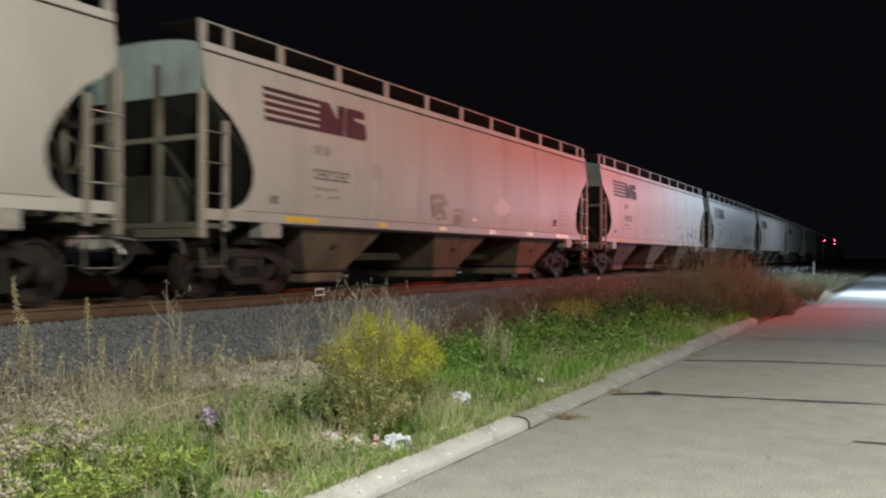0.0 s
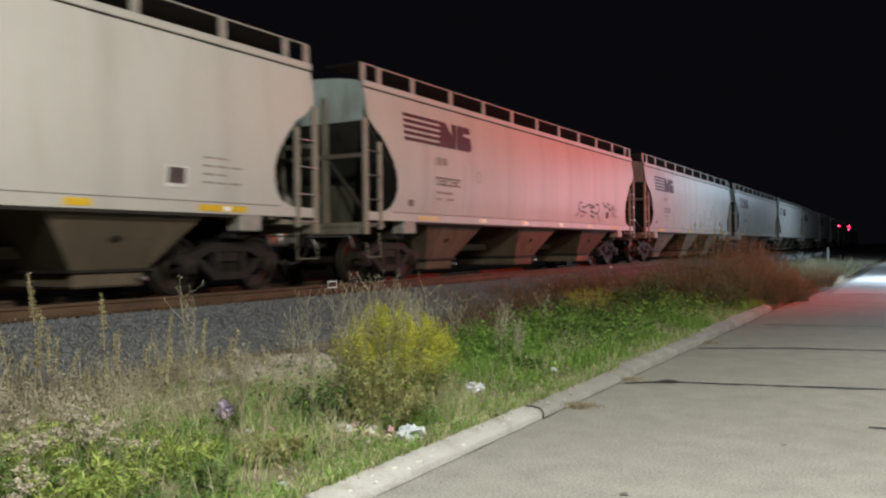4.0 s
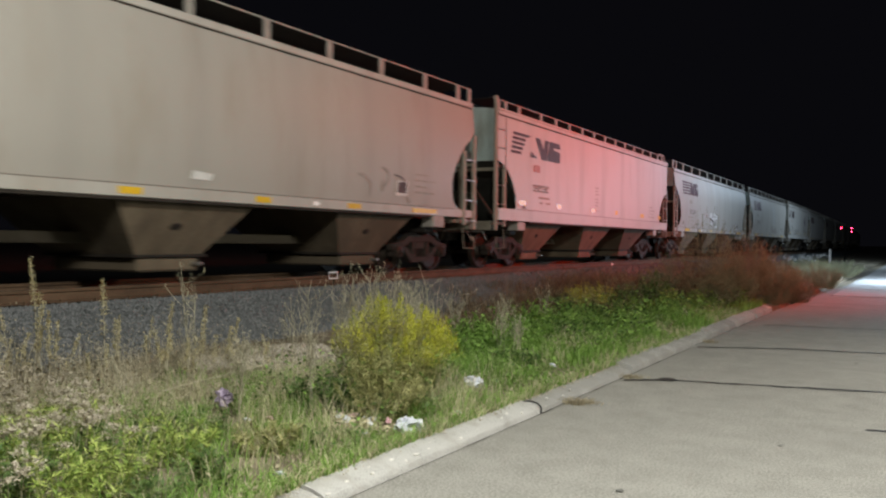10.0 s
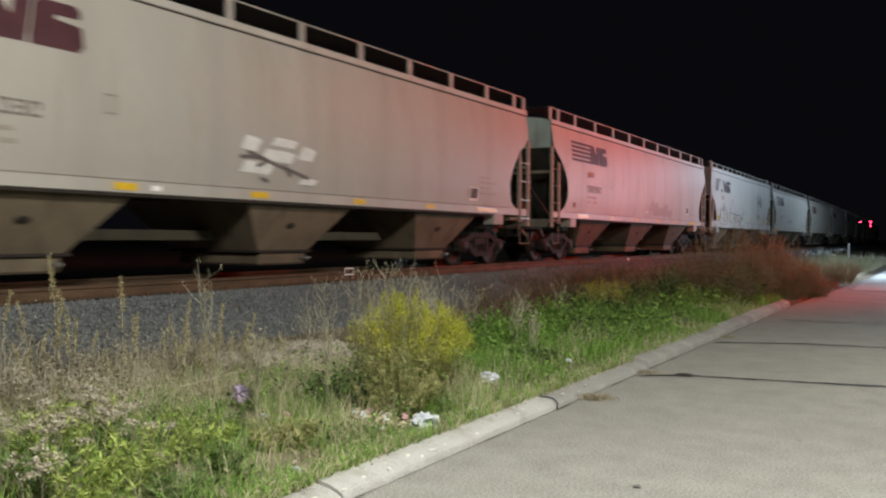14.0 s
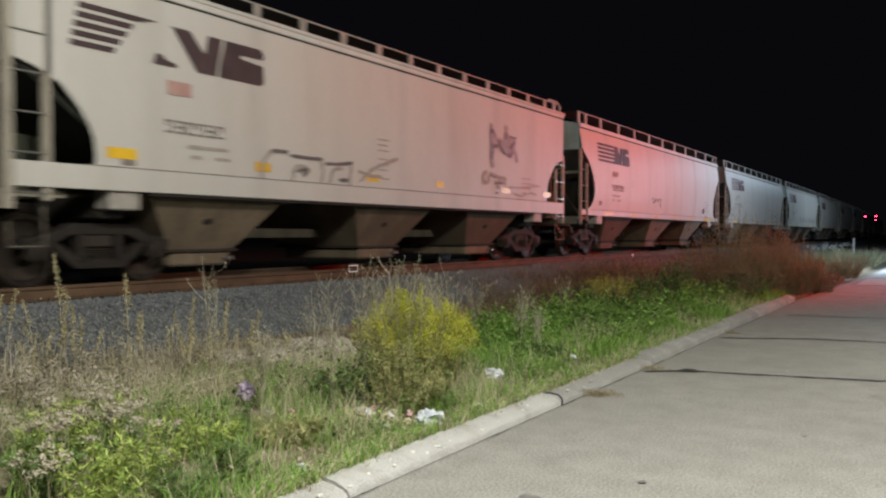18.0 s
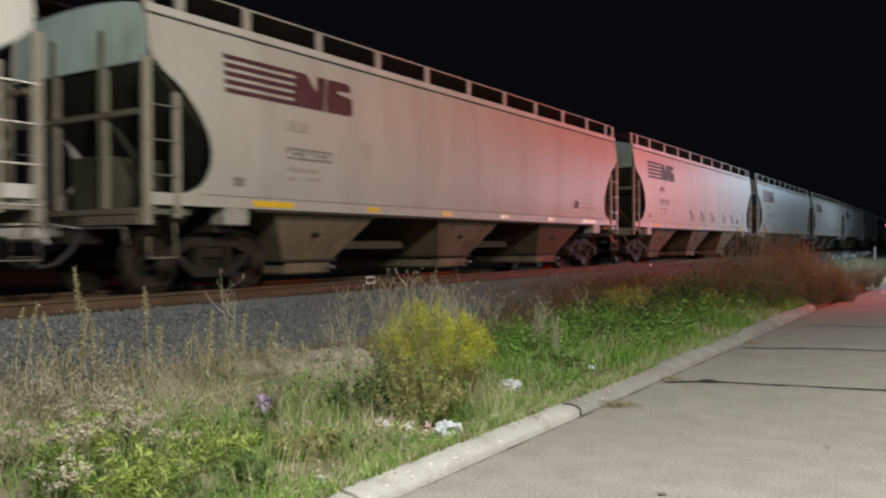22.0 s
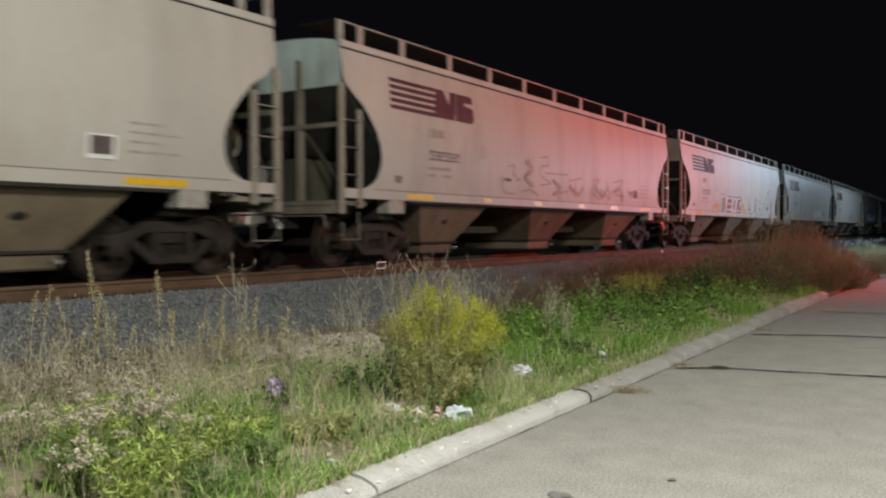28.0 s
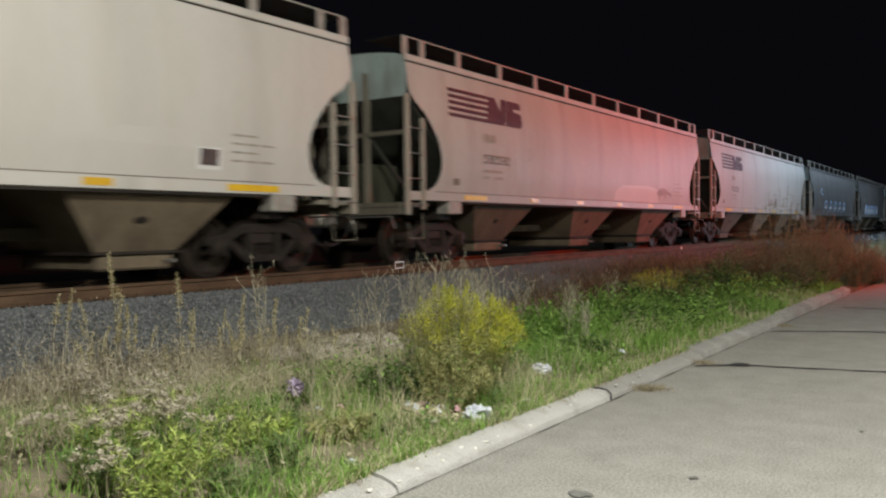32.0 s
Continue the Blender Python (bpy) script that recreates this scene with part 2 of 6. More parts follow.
M = {
    "paint": material("car_paint", (0.326, 0.307, 0.273), (0.379, 0.362, 0.327), 1.1, 0.5, 0, 0.05, 25, (0.9, 0.9, 0.22), "object", (0.25, 0.21, 0.16), 2.2, 0.4, seam=2.124),
    "paint_b": material("car_paint_pale", (0.41, 0.396, 0.364), (0.457, 0.444, 0.415), 1.1, 0.5, 0, 0.05, 25, (0.9, 0.9, 0.22), "object", (0.30, 0.27, 0.22), 2.2, 0.3, seam=1.969),
    "paint_clean": material("car_paint_clean", (0.404, 0.388, 0.354), (0.454, 0.438, 0.404), 1.1, 0.5, 0, 0.05, 25, (0.9, 0.9, 0.22), "object", (0.33, 0.295, 0.24), 2.2, 0.3, seam=2.124),
    "paint_cool": material("car_paint_cool", (0.34, 0.336, 0.316), (0.38, 0.376, 0.356), 1.1, 0.5, 0, 0.05, 25, (0.9, 0.9, 0.22), "object"),
    "paint_patch": material("car_paint_fresh", (0.43, 0.413, 0.38), (0.47, 0.452, 0.42), 1.1, 0.5, 0, 0.05, 25, (0.9, 0.9, 0.22), "object"),
    "paint_dark": material("car_paint_grey", (0.0825, 0.0795, 0.078), (0.143, 0.135, 0.129), 1.1, 0.6, 0, 0.05, 25, (0.9, 0.9, 0.22), "object", (0.06, 0.045, 0.03), 2.2, 0.5),
    # pale grey-green holds the cool, fuller light that falls on the ends
    "end": material("car_end_light_tint", (0.45, 0.575, 0.544), (0.587, 0.706, 0.675), 1.4, 0.6, 0, 0.05, 25, (1, 1, 0.4), "", (0.22, 0.19, 0.13), 2.0, 0.5),
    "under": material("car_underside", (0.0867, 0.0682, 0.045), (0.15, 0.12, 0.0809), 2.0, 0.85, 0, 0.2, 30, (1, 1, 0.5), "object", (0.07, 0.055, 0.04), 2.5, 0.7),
    # shade of the end recess is put into this near-black colour
    "slope": material("car_slope_shaded", (0.0166, 0.0172, 0.014), (0.035, 0.0357, 0.0286), 2.0, 0.85, 0, 0.2, 30, (1, 1, 0.4)),
    # olive paint, darkened in its colour for the shade between the cars
    "olive_panel": material("olive_shaded_paint", (0.0252, 0.0277, 0.0176), (0.0504, 0.0529, 0.0344), 2.0, 0.8, 0, 0.15, 30, (1, 1, 0.4)),
    "ladder": material("ladder_paint", (0.17, 0.152, 0.122), (0.27, 0.245, 0.2), 3.0, 0.7, 0, 0.15, 40, (1, 1, 0.5), "object", (0.12, 0.09, 0.06), 3.0, 0.5),
    "frame": material("car_frame_steel", (0.112, 0.1, 0.076), (0.192, 0.176, 0.136), 3.0, 0.75, 0, 0.15, 40, (1, 1, 0.5), "object"),
    "bogie": material("bogie_steel", (0.0140, 0.0112, 0.0088), (0.030, 0.0235, 0.0176), 5.0, 0.8, 0.1, 0.3, 60, (1, 1, 1), "object"),
    "wheel": material("wheel_steel", (0.0198, 0.0159, 0.0122), (0.0395, 0.0304, 0.0228), 6.0, 0.6, 0.5, 0.2, 50),
    "bright": material("bare_steel", (0.30, 0.29, 0.27), (0.48, 0.47, 0.44), 8.0, 0.4, 0.8, 0.1, 60),
    "walkway": material("walkway_steel", (0.22, 0.205, 0.18), (0.33, 0.31, 0.275), 6.0, 0.6, 0.2, 0.1, 60),
    "maroon": material("maroon_marking", (0.045, 0.013, 0.018), (0.072, 0.022, 0.027), 3.0, 0.6, 0, 0.05, 40),
    "emblem_dark": material("dark_marking", (0.034, 0.022, 0.023), (0.058, 0.036, 0.037), 3.0, 0.6, 0, 0.05, 40),
    "stencil": material("black_stencil", (0.112, 0.091, 0.081), (0.21, 0.182, 0.154), 9.0, 0.7, 0, 0.05, 60),
    "pale_stencil": material("faded_stencil", (0.238, 0.21, 0.178), (0.315, 0.287, 0.245), 9.0, 0.7, 0, 0.05, 60),
    "red_stencil": material("red_stencil", (0.3, 0.17, 0.15), (0.38, 0.24, 0.21), 5.0, 0.6, 0, 0.05, 40),
    "yellow": material("yellow_reflector", (0.504, 0.297, 0.0126), (0.612, 0.387, 0.0198), 9.0, 0.35, 0, 0.1, 90, (1, 1, 1), "object"),
    "white_tape": material("white_reflector", (0.72, 0.72, 0.70), (0.85, 0.85, 0.84), 9.0, 0.3, 0, 0.05, 60),
    "dull_white": material("dull_white_paint", (0.50, 0.50, 0.48), (0.62, 0.62, 0.60), 9.0, 0.6, 0, 0.05, 60),
    "black": material("black_panel", (0.05, 0.035, 0.035), (0.1, 0.07, 0.065), 9.0, 0.6, 0, 0.05, 60),
    "rubber": material("rubber_hose", (0.02, 0.02, 0.02), (0.04, 0.04, 0.04), 9.0, 0.7, 0, 0.1, 60),
    "spray_dark": material("spray_dark", (0.07, 0.059, 0.059), (0.14, 0.119, 0.115), 6.0, 0.6, 0, 0, 40),
    "spray_grey": material("spray_grey", (0.231, 0.203, 0.175), (0.294, 0.259, 0.231), 6.0, 0.6, 0, 0, 40),
    "spray_white": material("spray_white", (0.70, 0.70, 0.68), (0.80, 0.80, 0.78), 6.0, 0.6, 0, 0, 40),
    "spray_red": material("spray_red", (0.3, 0.06, 0.055), (0.42, 0.12, 0.1), 6.0, 0.6, 0, 0, 40),
    "spray_violet": material("spray_violet", (0.10, 0.078, 0.13), (0.19, 0.145, 0.21), 6.0, 0.6, 0, 0, 40),
    "spray_lilac": material("spray_lilac", (0.21, 0.185, 0.195), (0.30, 0.27, 0.275), 6.0, 0.6, 0, 0, 40),
    "spray_orange": material("spray_orange", (0.414, 0.276, 0.138), (0.529, 0.356, 0.172), 6.0, 0.6, 0, 0, 40),
    "spray_faint": material("spray_faint", (0.255, 0.232, 0.202), (0.315, 0.29, 0.255), 6.0, 0.6, 0, 0, 40),
    "spray_smudge": material("spray_smudge", (0.275, 0.244, 0.22), (0.33, 0.297, 0.268), 4.0, 0.6, 0, 0, 40),
    "spray_maroon": material("spray_maroon", (0.18, 0.075, 0.075), (0.3, 0.135, 0.128), 6.0, 0.6, 0, 0, 40),
    "spray_mauve": material("spray_mauve", (0.213, 0.181, 0.175), (0.338, 0.3, 0.281), 6.0, 0.6, 0, 0, 40),
    "spray_blue": material("spray_blue", (0.25, 0.42, 0.70), (0.45, 0.60, 0.82), 6.0, 0.6, 0, 0, 40),
    "rust": material("rust_patch", (0.20, 0.085, 0.03), (0.32, 0.16, 0.06), 5.0, 0.9, 0, 0.2, 40),
    "rail": material("rusted_rail", (0.066, 0.041, 0.024), (0.128, 0.08, 0.047), 5.0, 0.8, 0.2, 0.2, 70, (1, 0.3, 1)),
    "rail_head": material("worn_rail_head", (0.30, 0.27, 0.24), (0.5, 0.47, 0.44), 9.0, 0.35, 0.9, 0.1, 70),
    "sleeper": material("timber_sleeper", (0.05, 0.035, 0.025), (0.11, 0.08, 0.06), 6.0, 0.9, 0, 0.4, 50, (0.4, 3, 1), "object"),
    "ballast": material("ballast_stone", (0.102, 0.109, 0.112), (0.162, 0.169, 0.171), 14.0, 0.9, 0, 0.5, 80, (1, 1, 1), "island"),
    "ballast_bed": material("ballast_bed", (0.0666, 0.0743, 0.0762), (0.133, 0.143, 0.143), 22.0, 0.95, 0, 1.0, 70),
    "soil": material("soil", (0.13, 0.11, 0.075), (0.25, 0.21, 0.15), 3.0, 0.95, 0, 0.7, 40, (1, 1, 1), "", (0.05, 0.06, 0.025), 0.8, 0.6),
    "gravel": material("tan_gravel", (0.27, 0.245, 0.195), (0.47, 0.43, 0.36), 12.0, 0.95, 0, 0.4, 60, (1, 1, 1), "island"),
    "asphalt": material("road_surface", (0.215, 0.212, 0.190), (0.318, 0.313, 0.284), 3.2, 0.85, 0, 0.4, 55, (1, 1, 1), "", (0.215, 0.21, 0.19), 0.9, 0.4, grain=3.6),
    # paler than the road, with the lamp's white pool put into the colour
    "slab": material("lamplit_slab", (0.39, 0.39, 0.382), (0.515, 0.515, 0.507), 0.9, 0.9, 0, 0.3, 60, (1, 1, 1), "object", (0.38, 0.38, 0.37), 0.7, 0.5, grain=1.2),
    "tar": material("tar_seam", (0.028, 0.026, 0.025), (0.06, 0.055, 0.05), 9.0, 0.7, 0, 0.3, 80),
    "oil": material("oil_stain", (0.11, 0.11, 0.10), (0.20, 0.20, 0.185), 9.0, 0.7, 0, 0.2, 80),
    "kerb": material("kerb_concrete", (0.272, 0.270, 0.255), (0.43, 0.428, 0.408), 3.0, 0.9, 0, 0.6, 70, (1, 1, 1), "object", (0.28, 0.265, 0.23), 5.0, 0.6, grain=1.2),
    "chip": material("white_chip", (0.50, 0.49, 0.45), (0.64, 0.63, 0.59), 9, 0.8, 0, 0.2, 60),
    "grass": material("green_grass", (0.146, 0.274, 0.0504), (0.319, 0.504, 0.123), 2.0, 0.6, 0, 0, 30, (1, 1, 1), "island", leaf=0.4),
    "dry": material("dry_grass", (0.385, 0.352, 0.22), (0.682, 0.627, 0.429), 2.0, 0.7, 0, 0, 30, (1, 1, 1), "island", leaf=0.4),
    "weed": material("weed_leaf", (0.182, 0.27, 0.055), (0.462, 0.55, 0.154), 2.0, 0.6, 0, 0, 30, (1, 1, 1), "island", leaf=0.4),
    "dark_leaf": material("dark_leaf", (0.085, 0.15, 0.045), (0.17, 0.26, 0.08), 2.0, 0.6, 0, 0, 30, (1, 1, 1), "island", leaf=0.4),
    "brown_grass": material("brown_dead_grass", (0.1, 0.078, 0.046), (0.2, 0.155, 0.092), 3.0, 0.8, 0, 0, 30, (1, 1, 1), "island", leaf=0.3),
    "goldenrod": material("goldenrod_flower", (0.36, 0.39, 0.045), (0.62, 0.61, 0.075), 3.0, 0.7, 0, 0, 30, (1, 1, 1), "island", leaf=0.4),
    "olive": material("olive_leaf", (0.275, 0.281, 0.121), (0.528, 0.512, 0.242), 2.0, 0.7, 0, 0, 30, (1, 1, 1), "island", leaf=0.4),
    "pale_weed": material("pale_weed_leaf", (0.2, 0.24, 0.13), (0.42, 0.46, 0.32), 2.0, 0.7, 0, 0, 30, (1, 1, 1), "island", leaf=0.4),
    "straw": material("straw_stalk", (0.341, 0.325, 0.231), (0.605, 0.561, 0.429), 3.0, 0.8, 0, 0, 30, (1, 1, 1), "island", leaf=0.4),
    "seed": material("seed_head", (0.44, 0.395, 0.21), (0.68, 0.62, 0.4), 3.0, 0.8, 0, 0, 30, (1, 1, 1), "island", leaf=0.4),
    "brown": material("dead_shrub", (0.162, 0.160, 0.096), (0.323, 0.319, 0.192), 3.0, 0.8, 0, 0, 30, (1, 1, 1), "island", leaf=0.4),
    "pale_head": material("pale_flower_head", (0.43, 0.39, 0.305), (0.63, 0.58, 0.475), 3.0, 0.8, 0, 0, 30, (1, 1, 1), "island", leaf=0.4),
    "dead_leaf": material("dead_leaf", (0.264, 0.226, 0.149), (0.473, 0.424, 0.303), 3.0, 0.8, 0, 0, 30, (1, 1, 1), "island", leaf=0.4),
    "paper": material("white_paper", (0.4, 0.43, 0.48), (0.58, 0.61, 0.66), 9.0, 0.7, 0, 0.2, 60),
    "violet_paper": material("violet_wrapper", (0.2, 0.16, 0.23), (0.33, 0.28, 0.36), 9.0, 0.5, 0, 0.2, 60),
    "pink_paper": material("pink_wrapper", (0.60, 0.32, 0.38), (0.75, 0.5, 0.55), 9.0, 0.5, 0, 0.2, 60),
    "galvanised": material("galvanised_steel", (0.35, 0.36, 0.37), (0.5, 0.51, 0.52), 9.0, 0.5, 0.6, 0.1, 60),
    "white_post": material("white_post_paint", (0.78, 0.79, 0.80), (0.88, 0.89, 0.90), 6.0, 0.6, 0, 0.1, 60),
    # night's dark put into the colour, so mast and housings stay unseen
    "signal_unlit": material("signal_unlit", (0.003, 0.003, 0.003), (0.005, 0.005, 0.005), 6.0, 1.0, 0, 0.1, 60, spec=0.0),
    "signal_red": glow("signal_lens_red", (1.0, 0.02, 0.07), 26.0),
}

# ---- mesh helpers ----


def part(name, bm, mat, parent=None, label=""):
    """Links a bmesh as one mesh object, under a thing or a part."""
    mesh = bpy.data.meshes.new(name)
    bm.to_mesh(mesh)
    bm.free()
    return again(name, mesh, mat, parent, label)


def again(name, mesh, mat=None, parent=None, label="", at=(0, 0, 0), rz=0.0):
    if mat and not mesh.materials:
        mesh.materials.append(M[mat])
    ob = new(name, mesh)
    ob.location, ob.rotation_euler = at, (0, 0, rz)
    if parent:
        ob.parent = parent
    return tagged(ob, label)


def empty(name, at=(0, 0, 0)):
    ob = new(name)
    ob.location, ob.empty_display_size = at, 0.2
    return ob


def box(bm, x0, x1, y0, y1, z0, z1, bevel=0.0):
    made = bmesh.ops.create_cube(bm, size=1.0)["verts"]
    for v in made:
        v.co = ((x0 + x1) / 2 + v.co.x * (x1 - x0), (y0 + y1) / 2 + v.co.y * (y1 - y0), (z0 + z1) / 2 + v.co.z * (z1 - z0))
    if bevel:
        edges = list({e for v in made for e in v.link_edges})
        bmesh.ops.bevel(bm, geom=edges, offset=bevel, segments=1, affect="EDGES")
    return bm


def boxes(*rows, bevel=0.0):
    bm = bmesh.new()
    for r in rows:
        box(bm, *r, bevel=bevel)
    return bm


def tube(bm, points, r, sides=6, r_end=None):
    """A round bar along points."""
    rings = []
    for i, p in enumerate(points):
        p = Vector(p)
        d = (Vector(points[min(i + 1, len(points) - 1)]) - Vector(points[max(i - 1, 0)])).normalized()
        u = d.cross(Vector((0, 0, 1)) if abs(d.z) < 0.9 else Vector((1, 0, 0))).normalized()
        w = d.cross(u)
        q = r if r_end is None else r + (r_end - r) * i / (len(points) - 1)
        rings.append([bm.verts.new(p + (u * math.cos(2 * math.pi * k / sides) + w * math.sin(2 * math.pi * k / sides)) * q) for k in range(sides)])
    for a, b in zip(rings, rings[1:]):
        for k in range(sides):
            bm.faces.new((a[k], a[(k + 1) % sides], b[(k + 1) % sides], b[k]))
    bm.faces.new(rings[0][::-1])
    bm.faces.new(rings[-1])
    return bm


def prism(bm, outline, x0, x1):
    """An outline in (y, z), pulled from x0 to x1."""
    a = [bm.verts.new((x0, y, z)) for y, z in outline]
    b = [bm.verts.new((x1, y, z)) for y, z in outline]
    n = len(a)
    bm.faces.new(a)
    bm.faces.new(b[::-1])
    for i in range(n):
        bm.faces.new((a[i], b[i], b[(i + 1) % n], a[(i + 1) % n]))
    bmesh.ops.recalc_face_normals(bm, faces=bm.faces[:])
    return bm


def lathe(bm, profile, sides, axis_x=True):
    """Turns (x, radius) rows about the x axis."""
    rings = [[bm.verts.new((x, r * math.cos(2 * math.pi * k / sides), r * math.sin(2 * math.pi * k / sides))) for k in range(sides)] for x, r in profile]
    for a, b in zip(rings, rings[1:]):
        for k in range(sides):
            bm.faces.new((a[k], b[k], b[(k + 1) % sides], a[(k + 1) % sides]))
    bm.faces.new(rings[0])
    bm.faces.new(rings[-1][::-1])
    bmesh.ops.recalc_face_normals(bm, faces=bm.faces[:])
    return bm


def smooth(ob, angle=40):
    ob.data.shade_smooth()
    ob.data.set_sharp_from_angle(angle=radians(angle))
    return ob


def sheet_mesh(name, verts, faces, mat):
    mesh = bpy.data.meshes.new(name)
    mesh.from_pydata(verts, [], faces)
    mesh.materials.append(M[mat])
    mesh.update()
    return mesh


# ---- the line of the track ----
TRACK_X, RAIL_TOP, UNIT = -10.6, 0.94, 9.0


def bend(y):
    return -max(y - 12.0, 0.0) ** 2 / 10000.0


def travelled(t):
    """Metres that the train has gone since the start."""
    ripple = np.interp(t, (0, 2, 6, 7, 8, 9, 10, 11, 13, 14.2, 17, 18.3, 19, 20, 22, 23, 24, 28, 29.6, 32), (-0.04, -0.06, 0.08, 0.18, 0.25, 0.46, 0.42, 0.50, 0.38, 0.53, 0.70, 0.62, 0.52, 0.78, 0.82, 0.65, 0.84, 0.72, 0.85, 0.62))
    return UNIT * (0.92522 * t - 0.03797 * t * t / 32 + 0.05255 * t ** 3 / 1000) + float(ripple)


# ---- ground ----
def ground_height(x):
    xs = (-400, -40, -17.5, -15.5, -13.6, -12.0, -9.2, -7.6, -6.4, -5.0, -3.5, -3.2, -3.14, 400)
    zs = (-0.2, 0.0, 0.05, 0.20, 0.55, 0.62, 0.62, 0.26, 0.20, 0.15, 0.10, 0.06, -0.08, -0.08)
    return float(np.interp(x, xs, zs))


def ground():
    xs = [-400, -120, -40, -17.5, -15.5, -13.6, -12, -10.6, -9.2, -8.7, -8.1, -7.6, -7.0, -6.4, -5.8, -5.2, -4.6, -4.0, -3.5, -3.2, -3.14, 6, 40, 120, 400]
    ys = [-200, -60, -20] + [-10 + 1.0 * i for i in range(80)] + [80, 100, 140, 200, 400, 900, 1800]
    verts = [(x + (bend(y) if x < -7 else 0), y, ground_height(x) + (0.04 * noise.noise((x * 1.3, y * 1.3, 0)) if -7.4 < x < -3.3 else 0)) for y in ys for x in xs]
    n = len(xs)
    faces = [(j * n + i, j * n + i + 1, (j + 1) * n + i + 1, (j + 1) * n + i) for j in range(len(ys) - 1) for i in range(n - 1)]
    tagged(new("ground", sheet_mesh("ground", verts, faces, "soil")), "bare brown soil under weeds beside the railway", "ground", kind="structure")


def road():
    xs = [-3.09, -2.4, -1.2, 0, 1.5, 3, 4.5, 6.5]
    ys = [-30 + 1.5 * i for i in range(36)] + [26, 30, 36, 44, 55, 75, 110, 200]
    verts = [(x + (0.5 * min(max((y - 23) / 14, 0), 1) if x < -3 else 0), y, 0.0015 * noise.noise((x, y * 0.6, 3))) for y in ys for x in xs]
    n = len(xs)
    faces = [(j * n + i, j * n + i + 1, (j + 1) * n + i + 1, (j + 1) * n + i) for j in range(len(ys) - 1) for i in range(n - 1)]
    ob = tagged(new("road", sheet_mesh("road", verts, faces, "asphalt")), "worn pale grey road with dark tar seams", "road", kind="structure")
    mod = ob.modifiers.new("thick", "SOLIDIFY")
    mod.thickness, mod.offset = 0.1, -1
    seams = (((-3.0, 9.50), (-2.6, 9.80), (-1.6, 10.0), (-0.18, 10.3), (2.0, 10.7), (6.4, 11.5)), ((-3.0, 13.2), (-1.8, 13.75), (-0.24, 14.0), (2.5, 14.5), (6.4, 15.2)),
             ((-2.7, 17.6), (-1.5, 17.75), (-0.3, 17.95), (3, 18.6), (6.4, 19.2)), ((-0.40, 8.10), (0.4, 8.22), (1.6, 8.3)), ((-2.6, 23.6), (-0.6, 23.0), (1.5, 22.6)), ((-2.6, 25.2), (-1.4, 25.0), (-0.2, 25.6)))
    rng = random.Random(5)
    for line in seams:
        bm = bmesh.new()
        pts = []
        for (x0, y0), (x1, y1) in zip(line, line[1:]):
            k = max(2, int((x1 - x0) / 0.12))
            pts += [(x0 + (x1 - x0) * i / k, y0 + (y1 - y0) * i / k) for i in range(k)]
        low, high = [], []
        for x, y in pts:
            y += rng.uniform(-0.012, 0.012)
            w = rng.uniform(0.018, 0.045)
            low.append(bm.verts.new((x, y - w, 0.010)))
            high.append(bm.verts.new((x, y + w, 0.010)))
        for i in range(len(pts) - 1):
            bm.faces.new((low[i], low[i + 1], high[i + 1], high[i]))
        part("tar_seam", bm, "tar", ob)
    bm = bmesh.new()
    rows = [(bm.verts.new((-3.064, y, 0.011)), bm.verts.new((-3.064 + 0.006 + 0.024 * max(noise.noise((0, y * 2.1, 5)), 0), y, 0.011))) for y in [0.1 * i for i in range(215)]]
    for m, n in zip(rows, rows[1:]):
        bm.faces.new((m[0], m[1], n[1], n[0]))
    part("gutter_seam", bm, "tar", ob)
    for x, y, r in ((-2.14, 4.57, 0.075), (-1.67, 5.24, 0.028), (-0.95, 7.1, 0.02), (-0.62, 9.2, 0.022), (-0.75, 12.6, 0.035)):
        bm = bmesh.new()
        bm.faces.new([bm.verts.new((x + r * math.cos(k * math.pi / 5) * rng.uniform(0.6, 1.3), y + r * math.sin(k * math.pi / 5) * rng.uniform(0.6, 1.3), 0.011)) for k in range(10)])
        part("oil_spot", bm, "oil", ob)
    bm = bmesh.new()
    bm.faces.new([bm.verts.new((-2.58 + 0.11 * math.cos(a) * rng.uniform(0.7, 1.2), 9.81 + 0.12 * math.sin(a) * rng.uniform(0.7, 1.2), 0.013)) for a in [k * math.pi / 6 for k in range(12)]])
    part("tar_patch", bm, "tar", ob)


def slabs():
    """Pale slabs added to whiten the lamplit road near the crossing, with dark gaps between them."""
    thing = tagged(empty("crossing_apron", (0, 0, 0)), "pale slabs added to whiten the lamplit road before the crossing", "pavement", kind="structure")
    rng = random.Random(14)
    for i in range(6):
        y0 = 29.2 + 4.6 * i
        for x0, x1 in ((-2.45, 0.2), (0.26, 3.0), (3.06, 6.3)):
            skew = rng.uniform(-0.15, 0.15)
            bm = bmesh.new()
            prism(bm, [(y0 + skew, 0.008), (y0 + 4.5 + skew, 0.008), (y0 + 4.5 + skew, 0.016 + rng.uniform(0, 0.008)), (y0 + skew, 0.016)], x0, x1)
            part("concrete_slab", bm, "slab", thing)


